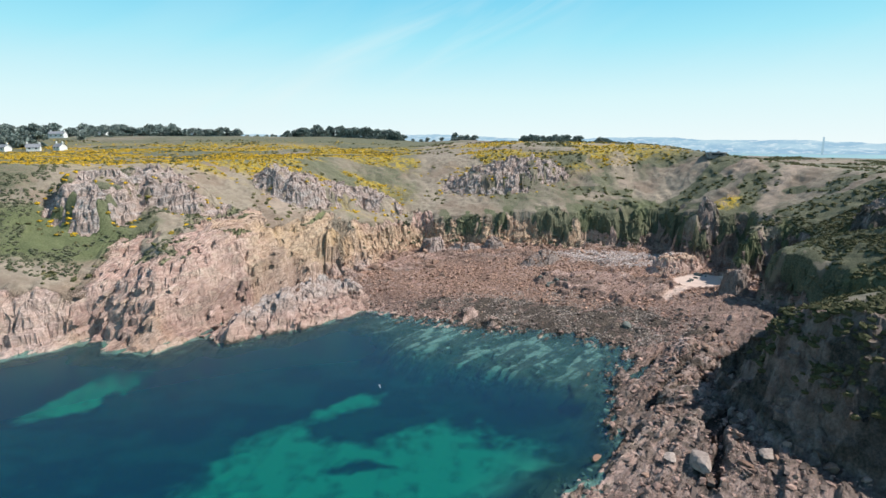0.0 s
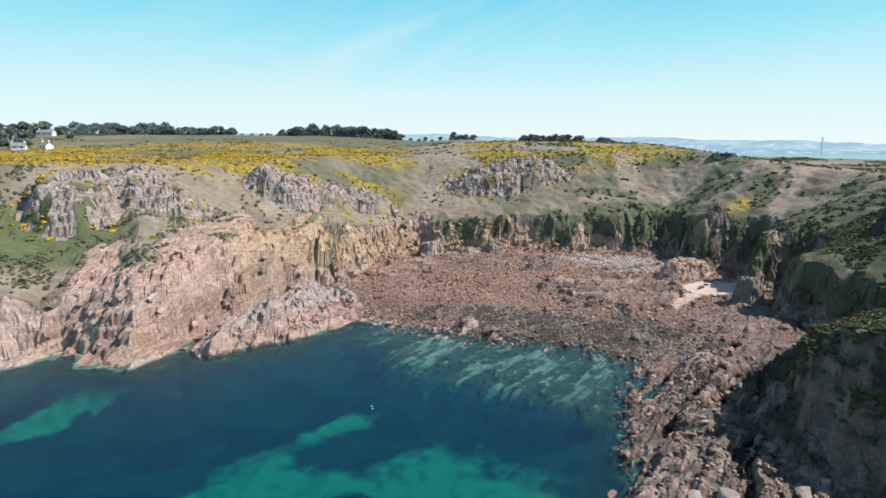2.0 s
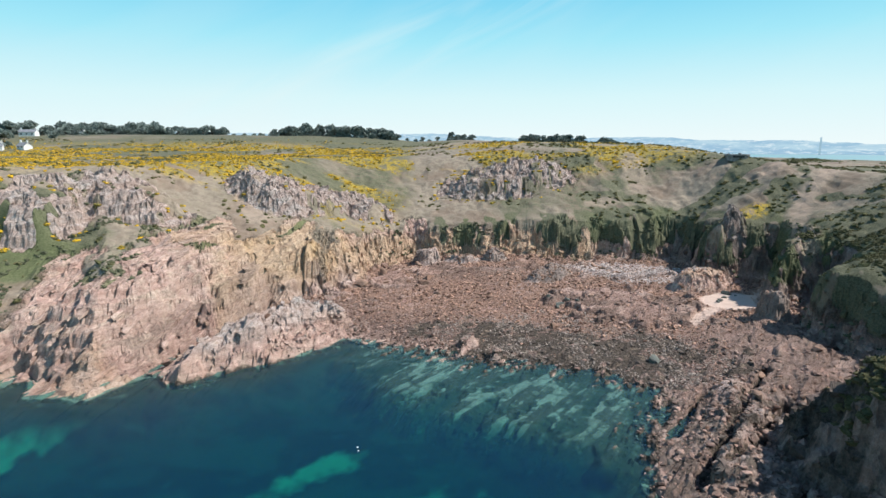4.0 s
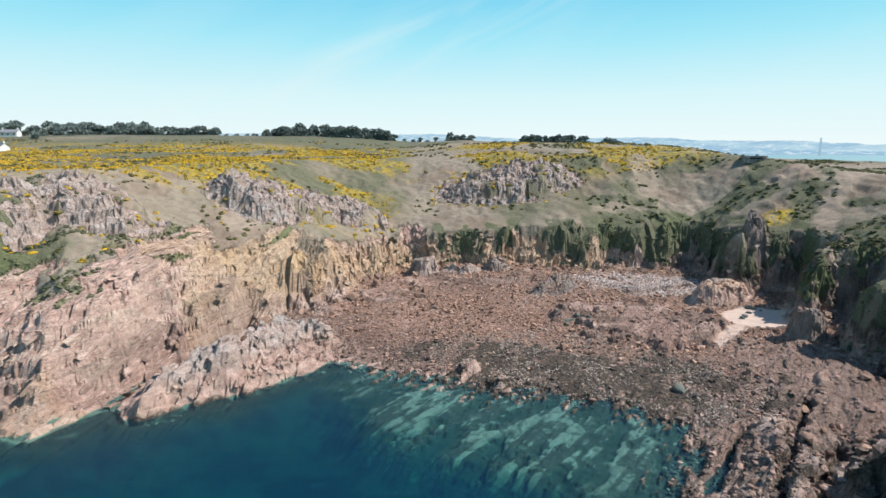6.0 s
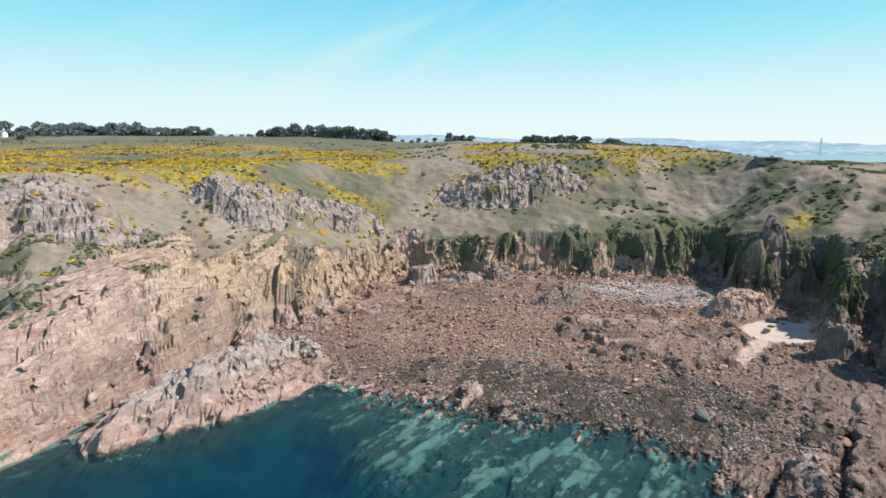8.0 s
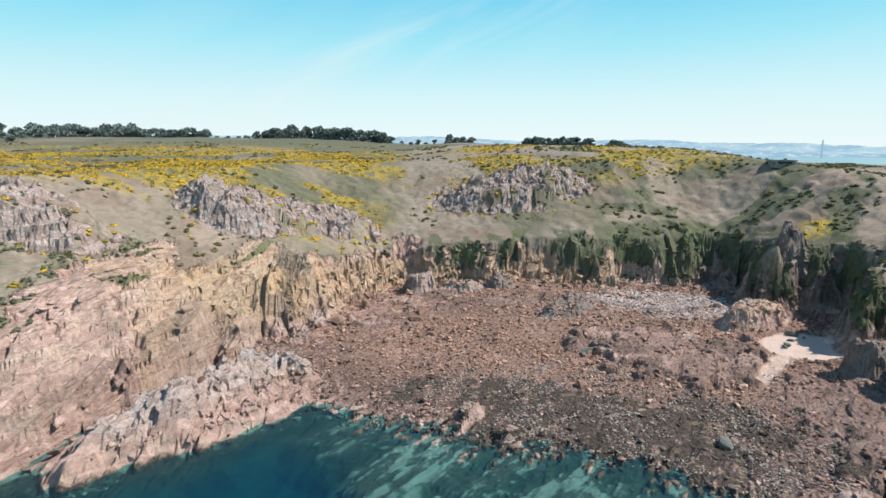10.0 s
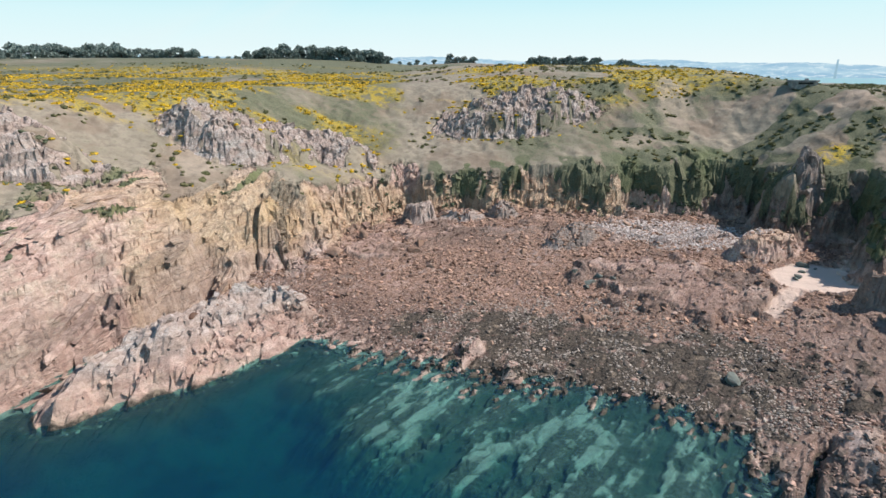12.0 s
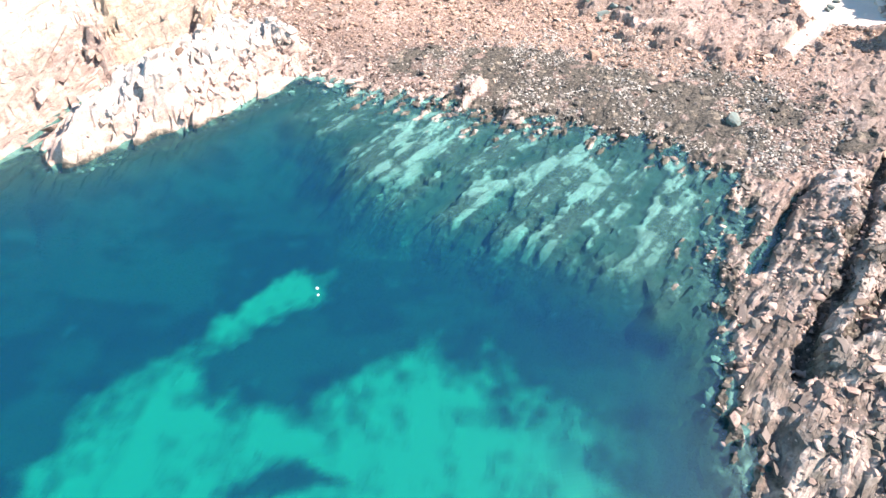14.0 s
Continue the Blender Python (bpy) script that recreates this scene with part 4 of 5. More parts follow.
def strewn(name, templates, xs, ys, zs, sizes, material, seed, lean=0.25, turn=None, shape=None, grade=None):
    """Many small pieces joined into one mesh. Returns the object and, point by point, the piece it belongs to."""
    rng = np.random.RandomState(seed)
    V, F, own, base = [], [], [], 0
    pick = rng.randint(0, len(templates), len(xs))
    turn = rng.uniform(0, math.tau, len(xs)) if turn is None else turn
    shape = np.ones((len(xs), 3)) if shape is None else shape
    tip = rng.normal(0, lean, len(xs))
    roll = rng.normal(0, lean, len(xs))
    for k, (v, f) in enumerate(templates):
        idx = np.where(pick == k)[0]
        if not len(idx):
            continue
        c, s = np.cos(turn[idx])[:, None], np.sin(turn[idx])[:, None]
        ct, st = np.cos(tip[idx])[:, None], np.sin(tip[idx])[:, None]
        cr, sr = np.cos(roll[idx])[:, None], np.sin(roll[idx])[:, None]
        size = sizes[idx][:, None]
        x, y, z = (v[None, :, a] * size * shape[idx][:, a:a + 1] for a in range(3))
        y, z = y * ct - z * st, y * st + z * ct
        x, z = x * cr + z * sr, z * cr - x * sr
        x, y = x * c - y * s, x * s + y * c
        if grade is not None:
            z = z + x * grade[0][idx][:, None] + y * grade[1][idx][:, None]
        P = np.stack([x + xs[idx][:, None], y + ys[idx][:, None], z + zs[idx][:, None]], -1)
        V.append(P.reshape(-1, 3))
        own.append(np.repeat(idx, len(v)))
        F.append((f[None] + (np.arange(len(idx)) * len(v))[:, None, None]).reshape(-1, 3) + base)
        base += P.shape[0] * P.shape[1]
    V, F = np.concatenate(V).astype(np.float32), np.concatenate(F).astype(np.int32)
    mesh = bpy.data.meshes.new(name)
    mesh.vertices.add(len(V))
    mesh.vertices.foreach_set("co", V.ravel())
    mesh.loops.add(F.size)
    mesh.loops.foreach_set("vertex_index", F.ravel())
    mesh.polygons.add(len(F))
    mesh.polygons.foreach_set("loop_start", np.arange(0, F.size, 3, dtype=np.int32))
    mesh.update(calc_edges=True)
    mesh.shade_flat()
    mesh.materials.append(material)
    return new(name, mesh), np.concatenate(own)


def mesh_of(name, v, f, material):
    mesh = bpy.data.meshes.new(name)
    mesh.from_pydata(v.tolist(), [], f.tolist())
    mesh.shade_flat()
    mesh.materials.append(material)
    return mesh


# ---------- materials of things ----------
def stone_material(name, dark, light, by_island):
    n = Nodes(name)
    pick = n.island() if by_island else n.each()
    b, c = n.noise(0.9, 5, 0.65), n.noise(4.0, 4, 0.7)
    col = n.mix(pick, dark, light)
    col = n.mix(n.span(c, 0.4, 0.7, 0, 0.5), col, (0.10, 0.07, 0.055))
    col = n.mix(n.span(b, 0.5, 0.7, 0, 0.35), col, (0.38, 0.29, 0.23))
    return n.surface(col, 0.9, n.bump(c, 0.6, 0.1), specular=0.2)


def leaf_material(name, stops, flecks=2.2):
    """Leaves and flowers, in tufts and flecks of their own colour."""
    n = Nodes(name)
    pick = n.math("ADD", n.math("MULTIPLY", n.math("FRACT", n.math("ADD", n.island(), n.each())), 0.5), n.span(n.noise(flecks, 4, 0.7), 0.3, 0.7, 0.0, 0.55))
    ramp = n.tree.nodes.new("ShaderNodeValToRGB")
    ramp.color_ramp.interpolation = "LINEAR"
    while len(ramp.color_ramp.elements) < len(stops):
        ramp.color_ramp.elements.new(0.5)
    for e, (p, c) in zip(ramp.color_ramp.elements, stops):
        e.position, e.color = p, (*c, 1)
    n.link(pick, ramp.inputs["Fac"])
    fine = n.noise(7.0, 3, 0.7)
    col = n.mix(n.span(fine, 0.45, 0.7, 0, 0.5), ramp.outputs["Color"], (0.04, 0.045, 0.015))
    return n.surface(col, 0.85, n.bump(fine, 0.8, 0.15), specular=0.1)


def plain_material(name, a, b, scale=1.5, rough=0.8, metal=0.0):
    n = Nodes(name)
    f, g = n.noise(scale, 5, 0.65), n.noise(scale * 8, 3, 0.6)
    col = n.mix(n.span(f, 0.35, 0.65), a, b)
    return n.surface(col, rough, n.bump(g, 0.3, 0.02), metal)


M_STONE = stone_material("red_boulder", (0.17, 0.095, 0.068), (0.40, 0.265, 0.195), False)
M_STONES = stone_material("shingle_stones", (0.062, 0.041, 0.035), (0.51, 0.335, 0.272), True)
M_WEEDY = stone_material("weedy_stones", (0.03, 0.026, 0.022), (0.16, 0.13, 0.113), True)
M_GORSE = leaf_material("gorse_in_flower", [(0.0, (0.09, 0.095, 0.03)), (0.38, (0.19, 0.165, 0.05)), (0.5, (0.50, 0.32, 0.03)), (0.75, (0.70, 0.43, 0.02)), (1.0, (0.80, 0.50, 0.03))])
M_HEATH = leaf_material("heath_shrub", [(0.0, (0.055, 0.06, 0.03)), (0.5, (0.11, 0.11, 0.05)), (0.8, (0.18, 0.155, 0.08)), (1.0, (0.25, 0.20, 0.11))])
M_HILL = leaf_material("hillside_bramble", [(0.0, (0.05, 0.052, 0.026)), (0.5, (0.085, 0.085, 0.042)), (1.0, (0.14, 0.125, 0.07))])
M_IVY = leaf_material("cliff_bramble", [(0.0, (0.06, 0.067, 0.045)), (0.5, (0.115, 0.125, 0.078)), (1.0, (0.18, 0.182, 0.115))])
# skyline leaves: the haze of distance is mixed into their pale bluish colour
M_CROWN = leaf_material("hazed_evergreen_leaves", [(0.0, (0.17, 0.22, 0.215)), (0.6, (0.22, 0.27, 0.25)), (1.0, (0.27, 0.315, 0.28))])
M_BARK = plain_material("bark", (0.09, 0.065, 0.045), (0.17, 0.13, 0.10), 3)
M_CONCRETE = plain_material("weathered_concrete", (0.15, 0.145, 0.14), (0.29, 0.28, 0.26), 0.8)
M_DARK = plain_material("dark_opening", (0.015, 0.015, 0.015), (0.03, 0.03, 0.03), 2)
M_RENDER = plain_material("white_render", (0.58, 0.59, 0.58), (0.70, 0.71, 0.69), 0.6)
M_SLATE = plain_material("grey_slate", (0.17, 0.18, 0.20), (0.27, 0.28, 0.30), 2.0, 0.7)
M_GLASS = plain_material("window_glass", (0.03, 0.04, 0.05), (0.07, 0.08, 0.09), 0.5, 0.15)
M_BUOY = plain_material("white_float", (0.75, 0.75, 0.73), (0.85, 0.85, 0.83), 6, 0.4)


# ---------- boulders and shingle ----------
def scatter(count, x0, x1, y0, y1, seed):
    rng = np.random.RandomState(seed)
    xs, ys = rng.uniform(x0, x1, count), rng.uniform(y0, y1, count)
    return rng, xs, ys, terrain(xs, ys)


stone_bms = [arrays_of(stone_template(k, 2)) for k in range(7)]
small_bms = [arrays_of(stone_template(20 + k, 1, 0.7)) for k in range(4)]
rng, xs, ys, tt = scatter(145000, -60, 112, 70, 246, 3)
dens = np.clip(0.35 + 1.6 * (fbm(xs / 9, ys / 9, 3, 301) - 0.35), 0.05, 1)
ok = (tt["dc"] < 1.5) & (tt["dw"] > -3) & (tt["sandy"] < 0.3) & (rng.uniform(0, 1, len(xs)) < dens * (1 - 0.9 * tt["outcrop"] * (1 - 0.5 * tt["east"])) * (1 - 0.75 * tt["mud"]))
ok &= ~((xs < -30) & (tt["rocky"] > 0.2))
sizes = 0.155 + 0.16 * rng.pareto(2.4, len(xs))
sizes = np.clip(sizes, 0.14, 0.8) * np.where(tt["dw"] < 0, 1.1, 1.0)
weedy = 2.0 * tt["mud"] + 0.7 * (tt["dw"] < 3)
isw = rng.uniform(0, 1, len(xs)) < weedy * 0.45
upper = ys - 176 + 0.3 * xs + rng.normal(0, 11, len(xs)) > 0
M_WARM = stone_material("orange_shingle", (0.105, 0.058, 0.042), (0.59, 0.37, 0.27), True)
for name, sel, mat, label in (("shingle", ok & ~isw & ~upper, M_STONES, "reddish loose stones strewn over the shore"),
                              ("storm_shingle", ok & ~isw & upper, M_WARM, "orange-brown shingle at the head of the cove"), ("weedy_shingle", ok & isw, M_WEEDY, "dark weed-covered stones at the water's edge")):
    ob, _ = strewn(name, small_bms, xs[sel], ys[sel], tt["z"][sel] + sizes[sel] * 0.2, sizes[sel], mat, 5)
    tagged(ob, label, "stones", kind="stuff")

rng, xs, ys, tt = scatter(60000, -18, 98, 134, 236, 6)
ok = (tt["dc"] < 0) & (tt["dw"] > 0) & (tt["outcrop"] < 0.5) & (rng.uniform(0, 1, len(xs)) < np.maximum(smooth((1.3 - ellipse(xs, ys, 50, 158, 46, 22, -16)) / 0.4), 0.7 * smooth((1.2 - ellipse(xs, ys, 70, 222, 22, 11, -15)) / 0.4)) * np.clip(0.1 + 2.2 * (fbm(xs / 6, ys / 6, 3, 303) - 0.38), 0, 1))
sizes = 0.15 + 0.26 * rng.uniform(0, 1, len(xs)) ** 2
M_COBBLE = stone_material("pale_cobbles", (0.14, 0.115, 0.10), (0.50, 0.42, 0.36), True)
ob, _ = strewn("cobbles", small_bms, xs[ok], ys[ok], tt["z"][ok] + 0.06, sizes[ok], M_COBBLE, 7)
tagged(ob, "pale cobbles lying over dark weed", "stones", kind="stuff")

rng, xs, ys, tt = scatter(11000, 46, 94, 205, 236, 13)
ok = (tt["dc"] < -1) & (tt["sandy"] < 0.3) & (rng.uniform(0, 1, len(xs)) < 0.9 * smooth((1.25 + 0.8 * (tt["n2"] - 0.5) - ellipse(xs, ys, 73, 221, 21, 10, -18)) / 0.4))
M_BLEACHED = stone_material("bleached_cobbles", (0.40, 0.33, 0.30), (0.74, 0.645, 0.60), True)
ob, _ = strewn("storm_beach", small_bms, xs[ok], ys[ok], tt["z"][ok] + 0.08, 0.2 + 0.3 * rng.uniform(0, 1, ok.sum()) ** 2, M_BLEACHED, 17)
tagged(ob, "bleached pinkish cobbles banked under the cliff", "stones", kind="stuff")

rng, xs, ys, tt = scatter(2600, -45, 108, 72, 244, 8)
ok = (tt["dc"] < 0.5) & (tt["dw"] > 1.5) & (tt["sandy"] < 0.3) & (rng.uniform(0, 1, len(xs)) < 0.25 * np.clip(fbm(xs / 10, ys / 10, 3, 305) * 2 - 0.75, 0, 1) + 0.6 * (tt["dc"] > -9))
idx = np.where(ok)[0][:270]
stone_meshes = [mesh_of("boulder", v, f, M_STONE) for v, f in stone_bms]
for k in idx:
    s = (0.45 + min(rng.pareto(2.6) * 0.4, 1.2)) * (1.7 if ys[k] > 205 and xs[k] < 62 else 1.0)
    ob = new("boulder", stone_meshes[rng.randint(len(stone_meshes))])
    ob.matrix_world = Matrix.LocRotScale((xs[k], ys[k], tt["z"][k] + s * 0.1), Euler((rng.normal(0, 0.35), rng.normal(0, 0.35), rng.uniform(0, 6.3))), (s, s * rng.uniform(0.75, 1.1), s * rng.uniform(0.8, 1.25)))
    tagged(ob, "angular reddish granite boulder on the shingle shore", "boulder", "boulders on the shore")
M_GREENROCK = stone_material("grey_green_boulder", (0.09, 0.11, 0.10), (0.17, 0.19, 0.17), False)
for bx, by, s in ((93.5, 197.5, 1.5), (90.5, 193.5, 0.8), (95, 195, 0.6), (88, 190.5, 1.2), (86.5, 189, 0.8), (38, 190, 1.7), (40.5, 192, 1.3), (36.5, 188, 1.0), (52, 150, 2.0), (35, 194, 0.9), (43, 189, 0.8)):
    ob = new("boulder", mesh_of("boulder", *stone_bms[int(s * 10) % 7], M_GREENROCK))
    ob.matrix_world = Matrix.LocRotScale((bx, by, ground_z(bx, by) + s * 0.25), Euler((0, 0, bx)), (s, s, s))
    tagged(ob, "grey-green boulder lying on sand and shingle", "boulder", "grey-green boulders")

M_PALEROCK = stone_material("pale_boulder", (0.24, 0.195, 0.17), (0.36, 0.30, 0.265), False)
for bx, by, s, tall, label in ((39.8, 78.6, 3.6, 0.6, "large pale split boulder lying on the shore ledges"), (25.8, 85.0, 1.5, 0.45, "small weedy rock standing in the water"), (36.0, 80.0, 1.8, 0.6, "pale boulder lying on the shore ledges"), (50.5, 79.0, 2.4, 0.5, "flat grey boulder lying on the shore ledges")):
    ob = new("boulder", mesh_of("boulder", *stone_bms[int(s * 10) % 7], M_PALEROCK if by < 84 else M_STONE))
    ob.matrix_world = Matrix.LocRotScale((bx, by, max(ground_z(bx, by), -0.2) + s * 0.15), Euler((0.1, 0.15, 0.6 + 0.2 * s)), (s, s * 0.75, s * tall))
    tagged(ob, label, "boulder")


# ---------- broken blocks standing out of the rock ----------
def block_template(seed):
    """A rough-hewn block with skewed corners."""
    rng = random.Random(seed)
    bm = bmesh.new()
    box(bm, -0.5, -0.5, -0.5, 0.5, 0.5, 0.5)
    for v in bm.verts:
        v.co += Vector([rng.uniform(-0.17, 0.17) for _ in range(3)])
    top = max(bm.verts, key=lambda v: v.co.z + v.co.x * rng.choice((-1, 1)))
    top.co.z -= rng.uniform(0.1, 0.4)
    return arrays_of(bm)


block_forms = [block_template(k) for k in range(9)]


def rock_blocks(name, count, area, keep, size, shape, spin, lean, sink, seed, label, follow=0.0):
    rng, xs, ys, tt = scatter(count, *area, seed)
    ok = keep(xs, ys, tt) > rng.uniform(0, 1, count)
    xs, ys, tt = xs[ok], ys[ok], {k: v[ok] for k, v in tt.items()}
    sizes = size[0] + (size[1] - size[0]) * rng.uniform(0, 1, len(xs)) ** 2.2
    turn = strike_at(xs) + rng.normal(0, spin, len(xs))
    form = np.stack([rng.uniform(lo, hi, len(xs)) for lo, hi in shape], -1)
    grade = None
    if follow:
        east, west, north, south = (terrain(xs + a, ys + b)["z"] for a, b in ((3, 0), (-3, 0), (0, 3), (0, -3)))
        grade = (np.clip((east - west) / 6, -0.7, 0.7) * follow, np.clip((north - south) / 6, -0.7, 0.7) * follow)
    ob, own = strewn(name, block_forms, xs, ys, tt["z"] + sizes * sink, sizes, M_GROUND, seed, lean, turn, form, grade)
    covers(ob.data, xs[own], ys[own], tt["z"][own], {k: v[own] for k, v in tt.items()})
    tagged(ob, label, "rocks", kind="stuff")


rock_blocks("bedding_slabs", 1500, (-150, -36, 128, 205), lambda x, y, t: t["apron"] * (t["rock"] > 0.5) * (t["dw"] > 1) * (t["rocky"] < 0.5), (0.5, 1.5), ((2.5, 7.0), (0.6, 1.1), (0.5, 0.9)), 0.05, 0.04, -0.28, 401, "long pink and tan granite slabs along the bedding", 0.9)
rock_blocks("crag_columns", 4800, (-130, 155, 150, 296), lambda x, y, t: (t["rocky"] > 0.45) * (t["rock"] > 0.5) * (t["dc"] > 3), (0.5, 1.7), ((0.7, 1.3), (0.6, 1.2), (0.6, 1.3)), 0.5, 0.25, 0.0, 403, "grey fractured columns of the cliff-top crags")
rock_blocks("ridge_blocks", 1500, (-70, -25, 130, 190), lambda x, y, t: (t["rocky"] > 0.4) * (t["dc"] < 6) * (t["dw"] > 0.5), (0.3, 1.0), ((0.7, 2.4), (0.5, 0.9), (0.7, 1.3)), 0.15, 0.2, 0.0, 405, "pale grey jointed blocks of the shore ridge", 0.6)
rock_blocks("cliff_blocks", 9000, (-70, 120, 76, 262), lambda x, y, t: (t["dc"] > -1.5) * (t["ds"] < t["wide"] * 0.9) * (t["dw"] > 1) * (t["apron"] < 0.5), (0.6, 2.0), ((0.7, 1.5), (0.6, 1.2), (0.5, 1.0)), 0.6, 0.3, 0.0, 407, "broken blocks on the cliff faces")
rock_blocks("shore_ledges", 4200, (-40, 112, 70, 240), lambda x, y, t: (t["dc"] < -0.5) * (t["dw"] > 0.3) * (0.06 + 0.45 * t["outcrop"] * (1 - 0.6 * t["east"]) + 0.8 * (t["rocky"] > 0.3)) * (1 - t["sandy"]) * (1 - 0.75 * t["east"]), (0.35, 1.1), ((0.9, 2.6), (0.6, 1.2), (0.3, 0.7)), 0.25, 0.10, -0.1, 409, "reddish jointed ledges of the rocky shore", 0.6)


def ledge_template(seed):
    """A long split slab: stepped ends, a slanting top and worn edges."""
    rng = random.Random(seed)
    bm = bmesh.new()
    box(bm, -1, -0.6, -0.6, 1, 0.6, 0.5)
    bmesh.ops.subdivide_edges(bm, edges=[e for e in bm.edges if abs(e.verts[0].co.x - e.verts[1].co.x) > 1], cuts=2)
    for v in bm.verts:
        v.co += Vector((rng.uniform(-0.22, 0.22), rng.uniform(-0.2, 0.2), rng.uniform(-0.2, 0.14)))
        v.co.z += 0.3 * v.co.y
    bmesh.ops.bevel(bm, geom=bm.edges[:], offset=0.07, segments=1, affect="EDGES")
    return arrays_of(bm)


# the nearest ledges stand singly
M_LEDGE = stone_material("grey_brown_ledge", (0.08, 0.06, 0.052), (0.17, 0.132, 0.115), False)
ledge_meshes = [mesh_of("rock_block", *ledge_template(60 + k), M_LEDGE) for k in range(9)]
rng, xs, ys, tt = scatter(1500, 18, 62, 70, 130, 411)
ok = (tt["dc"] < 0) & (tt["dw"] > 0.8) & (rng.uniform(0, 1, 1500) < 0.5)
for k in np.where(ok)[0][:295]:
    s = 0.25 + 0.6 * rng.uniform() ** 2.0
    ob = new("rock_block", ledge_meshes[rng.randint(9)])
    ob.matrix_world = Matrix.LocRotScale((xs[k], ys[k], tt["z"][k] - 0.1 * s), Euler((rng.normal(0, 0.2), rng.normal(0, 0.2), STRIKE + rng.normal(0, 0.25))), (s * rng.uniform(0.9, 2.0), s * rng.uniform(0.6, 1.1), s * rng.uniform(0.35, 0.65)))
    ob.parent = ground


# ---------- gorse, heath and bramble ----------
bushes = [bush_template(k) for k in range(5)]
near_bushes = [bush_template(50 + k, 40, 0.68, 0.22, 2) for k in range(4)]


def bush_cover(name, count, box4, keep, size, material, seed, label):
    rng, xs, ys, tt = scatter(count, *box4, seed)
    ok = keep(xs, ys, tt) > rng.uniform(0, 1, count)
    sizes = rng.uniform(*size, count)
    ob, _ = strewn(name, bushes, xs[ok], ys[ok], tt["z"][ok] - 0.08, sizes[ok], material, seed)
    tagged(ob, label, "bushes", kind="stuff")


def turf_only(tt):
    return (tt["rock"] < 0.45) & (tt["dw"] > 8)


def gorse_density(xs, ys, tt):
    patch = smooth((fbm(xs / 30, ys / 14, 4, 171) - 0.385 - 0.035 * smooth((xs + 70) / 40)) / 0.09)
    left = smooth((-8 - xs) / 30) * smooth((ys - 196 - 0.35 * (xs + 110)) / 25) * smooth((400 - ys) / 60)
    mid = 0.8 * smooth((xs + 25) / 15) * smooth((140 - xs) / 35) * smooth((ys - 278) / 14) * smooth((365 - ys) / 30)
    mid = np.maximum(mid, 0.9 * smooth((1.2 - ellipse(xs, ys, 117, 231, 9, 5, 20)) / 0.4))
    slope = (0.03 + 0.3 * (tt["rocky"] > 0.02)) * smooth((-20 - xs) / 20) * (tt["z"] > 17)
    return turf_only(tt) * np.clip(patch * (0.35 + 0.65 * smooth((fbm(xs / 6, ys / 6, 3, 173) - 0.38) / 0.15)) * np.maximum(left, mid) + slope * patch, 0, 1)


bush_cover("gorse_thicket", 38000, (-330, 150, 165, 420), gorse_density, (0.45, 1.1), M_GORSE, 21, "gorse thickets in yellow flower on the headland")
bush_cover("heath", 22000, (-300, 260, 130, 420), lambda x, y, t: turf_only(t) * (t["z"] > 9) * smooth((fbm(x / 17, y / 12, 4, 181) - 0.54 + 0.035 * smooth((x - 50) / 30)) / 0.05) * (0.5 + 0.5 * smooth((x - 40) / 30) + 0.5 * smooth((x - 100) / 20) * smooth((200 - y) / 20)), (0.4, 1.4), M_HEATH, 23, "low brown and green heath scrub on the slopes")
bush_cover("cliff_scrub", 30000, (-50, 150, 120, 270), lambda x, y, t: (t["dc"] > 0.8) * smooth((t["wide"] + 1 + 16 * (t["n1"] - 0.45) - t["ds"]) / 3) * (t["sandy"] < 0.1) * smooth((y - 116) / 8) * smooth((fbm(x / 5, y / 7, 3, 191) - 0.52 + 0.09 * smooth((x - 35) / 30)) / 0.08) * smooth((x + 40) / 60) * (1 - 0.6 * smooth((x - 85) / 8)), (0.4, 1.0), M_IVY, 25, "dark green bramble and ivy hanging on the cliffs")
bush_cover("ledge_scrub", 5000, (-105, -42, 150, 215), lambda x, y, t: (t["apron"] > 0.4) * smooth((fbm(*(a / b for a, b in zip(along_strike(x, y), (14, 3.2))), 3, 241) - 0.62) / 0.04) * (t["ds"] > 14), (0.3, 0.8), M_IVY, 30, "green scrub growing along the ledges")
bush_cover("mound_scrub", 5200, (56, 135, 55, 128), lambda x, y, t: (t["dc"] > 5) * smooth((t["z"] - 8) / 6) * smooth((fbm(x / 7, y / 7, 3, 199) - 0.40) / 0.1), (0.5, 1.3), M_HILL, 28, "dark scrub over the top of the rocky mound")
bush_cover("hill_scrub", 9000, (100, 175, 120, 215), lambda x, y, t: turf_only(t) * smooth((x - 104) / 8) * smooth((212 - y - 0.3 * (x - 105)) / 12) * smooth((t["z"] - 10) / 5) * smooth((fbm(x / 8, y / 8, 3, 215) - 0.36) / 0.08), (0.4, 1.0), M_HILL, 33, "dense dark scrub over the hillside")
bush_cover("green_scrub", 4200, (-150, -70, 146, 195), lambda x, y, t: turf_only(t) * smooth((fbm(x / 9, y / 9, 3, 195) - 0.45) / 0.1), (0.35, 0.9), M_IVY, 27, "low green scrub on the grassy bank")

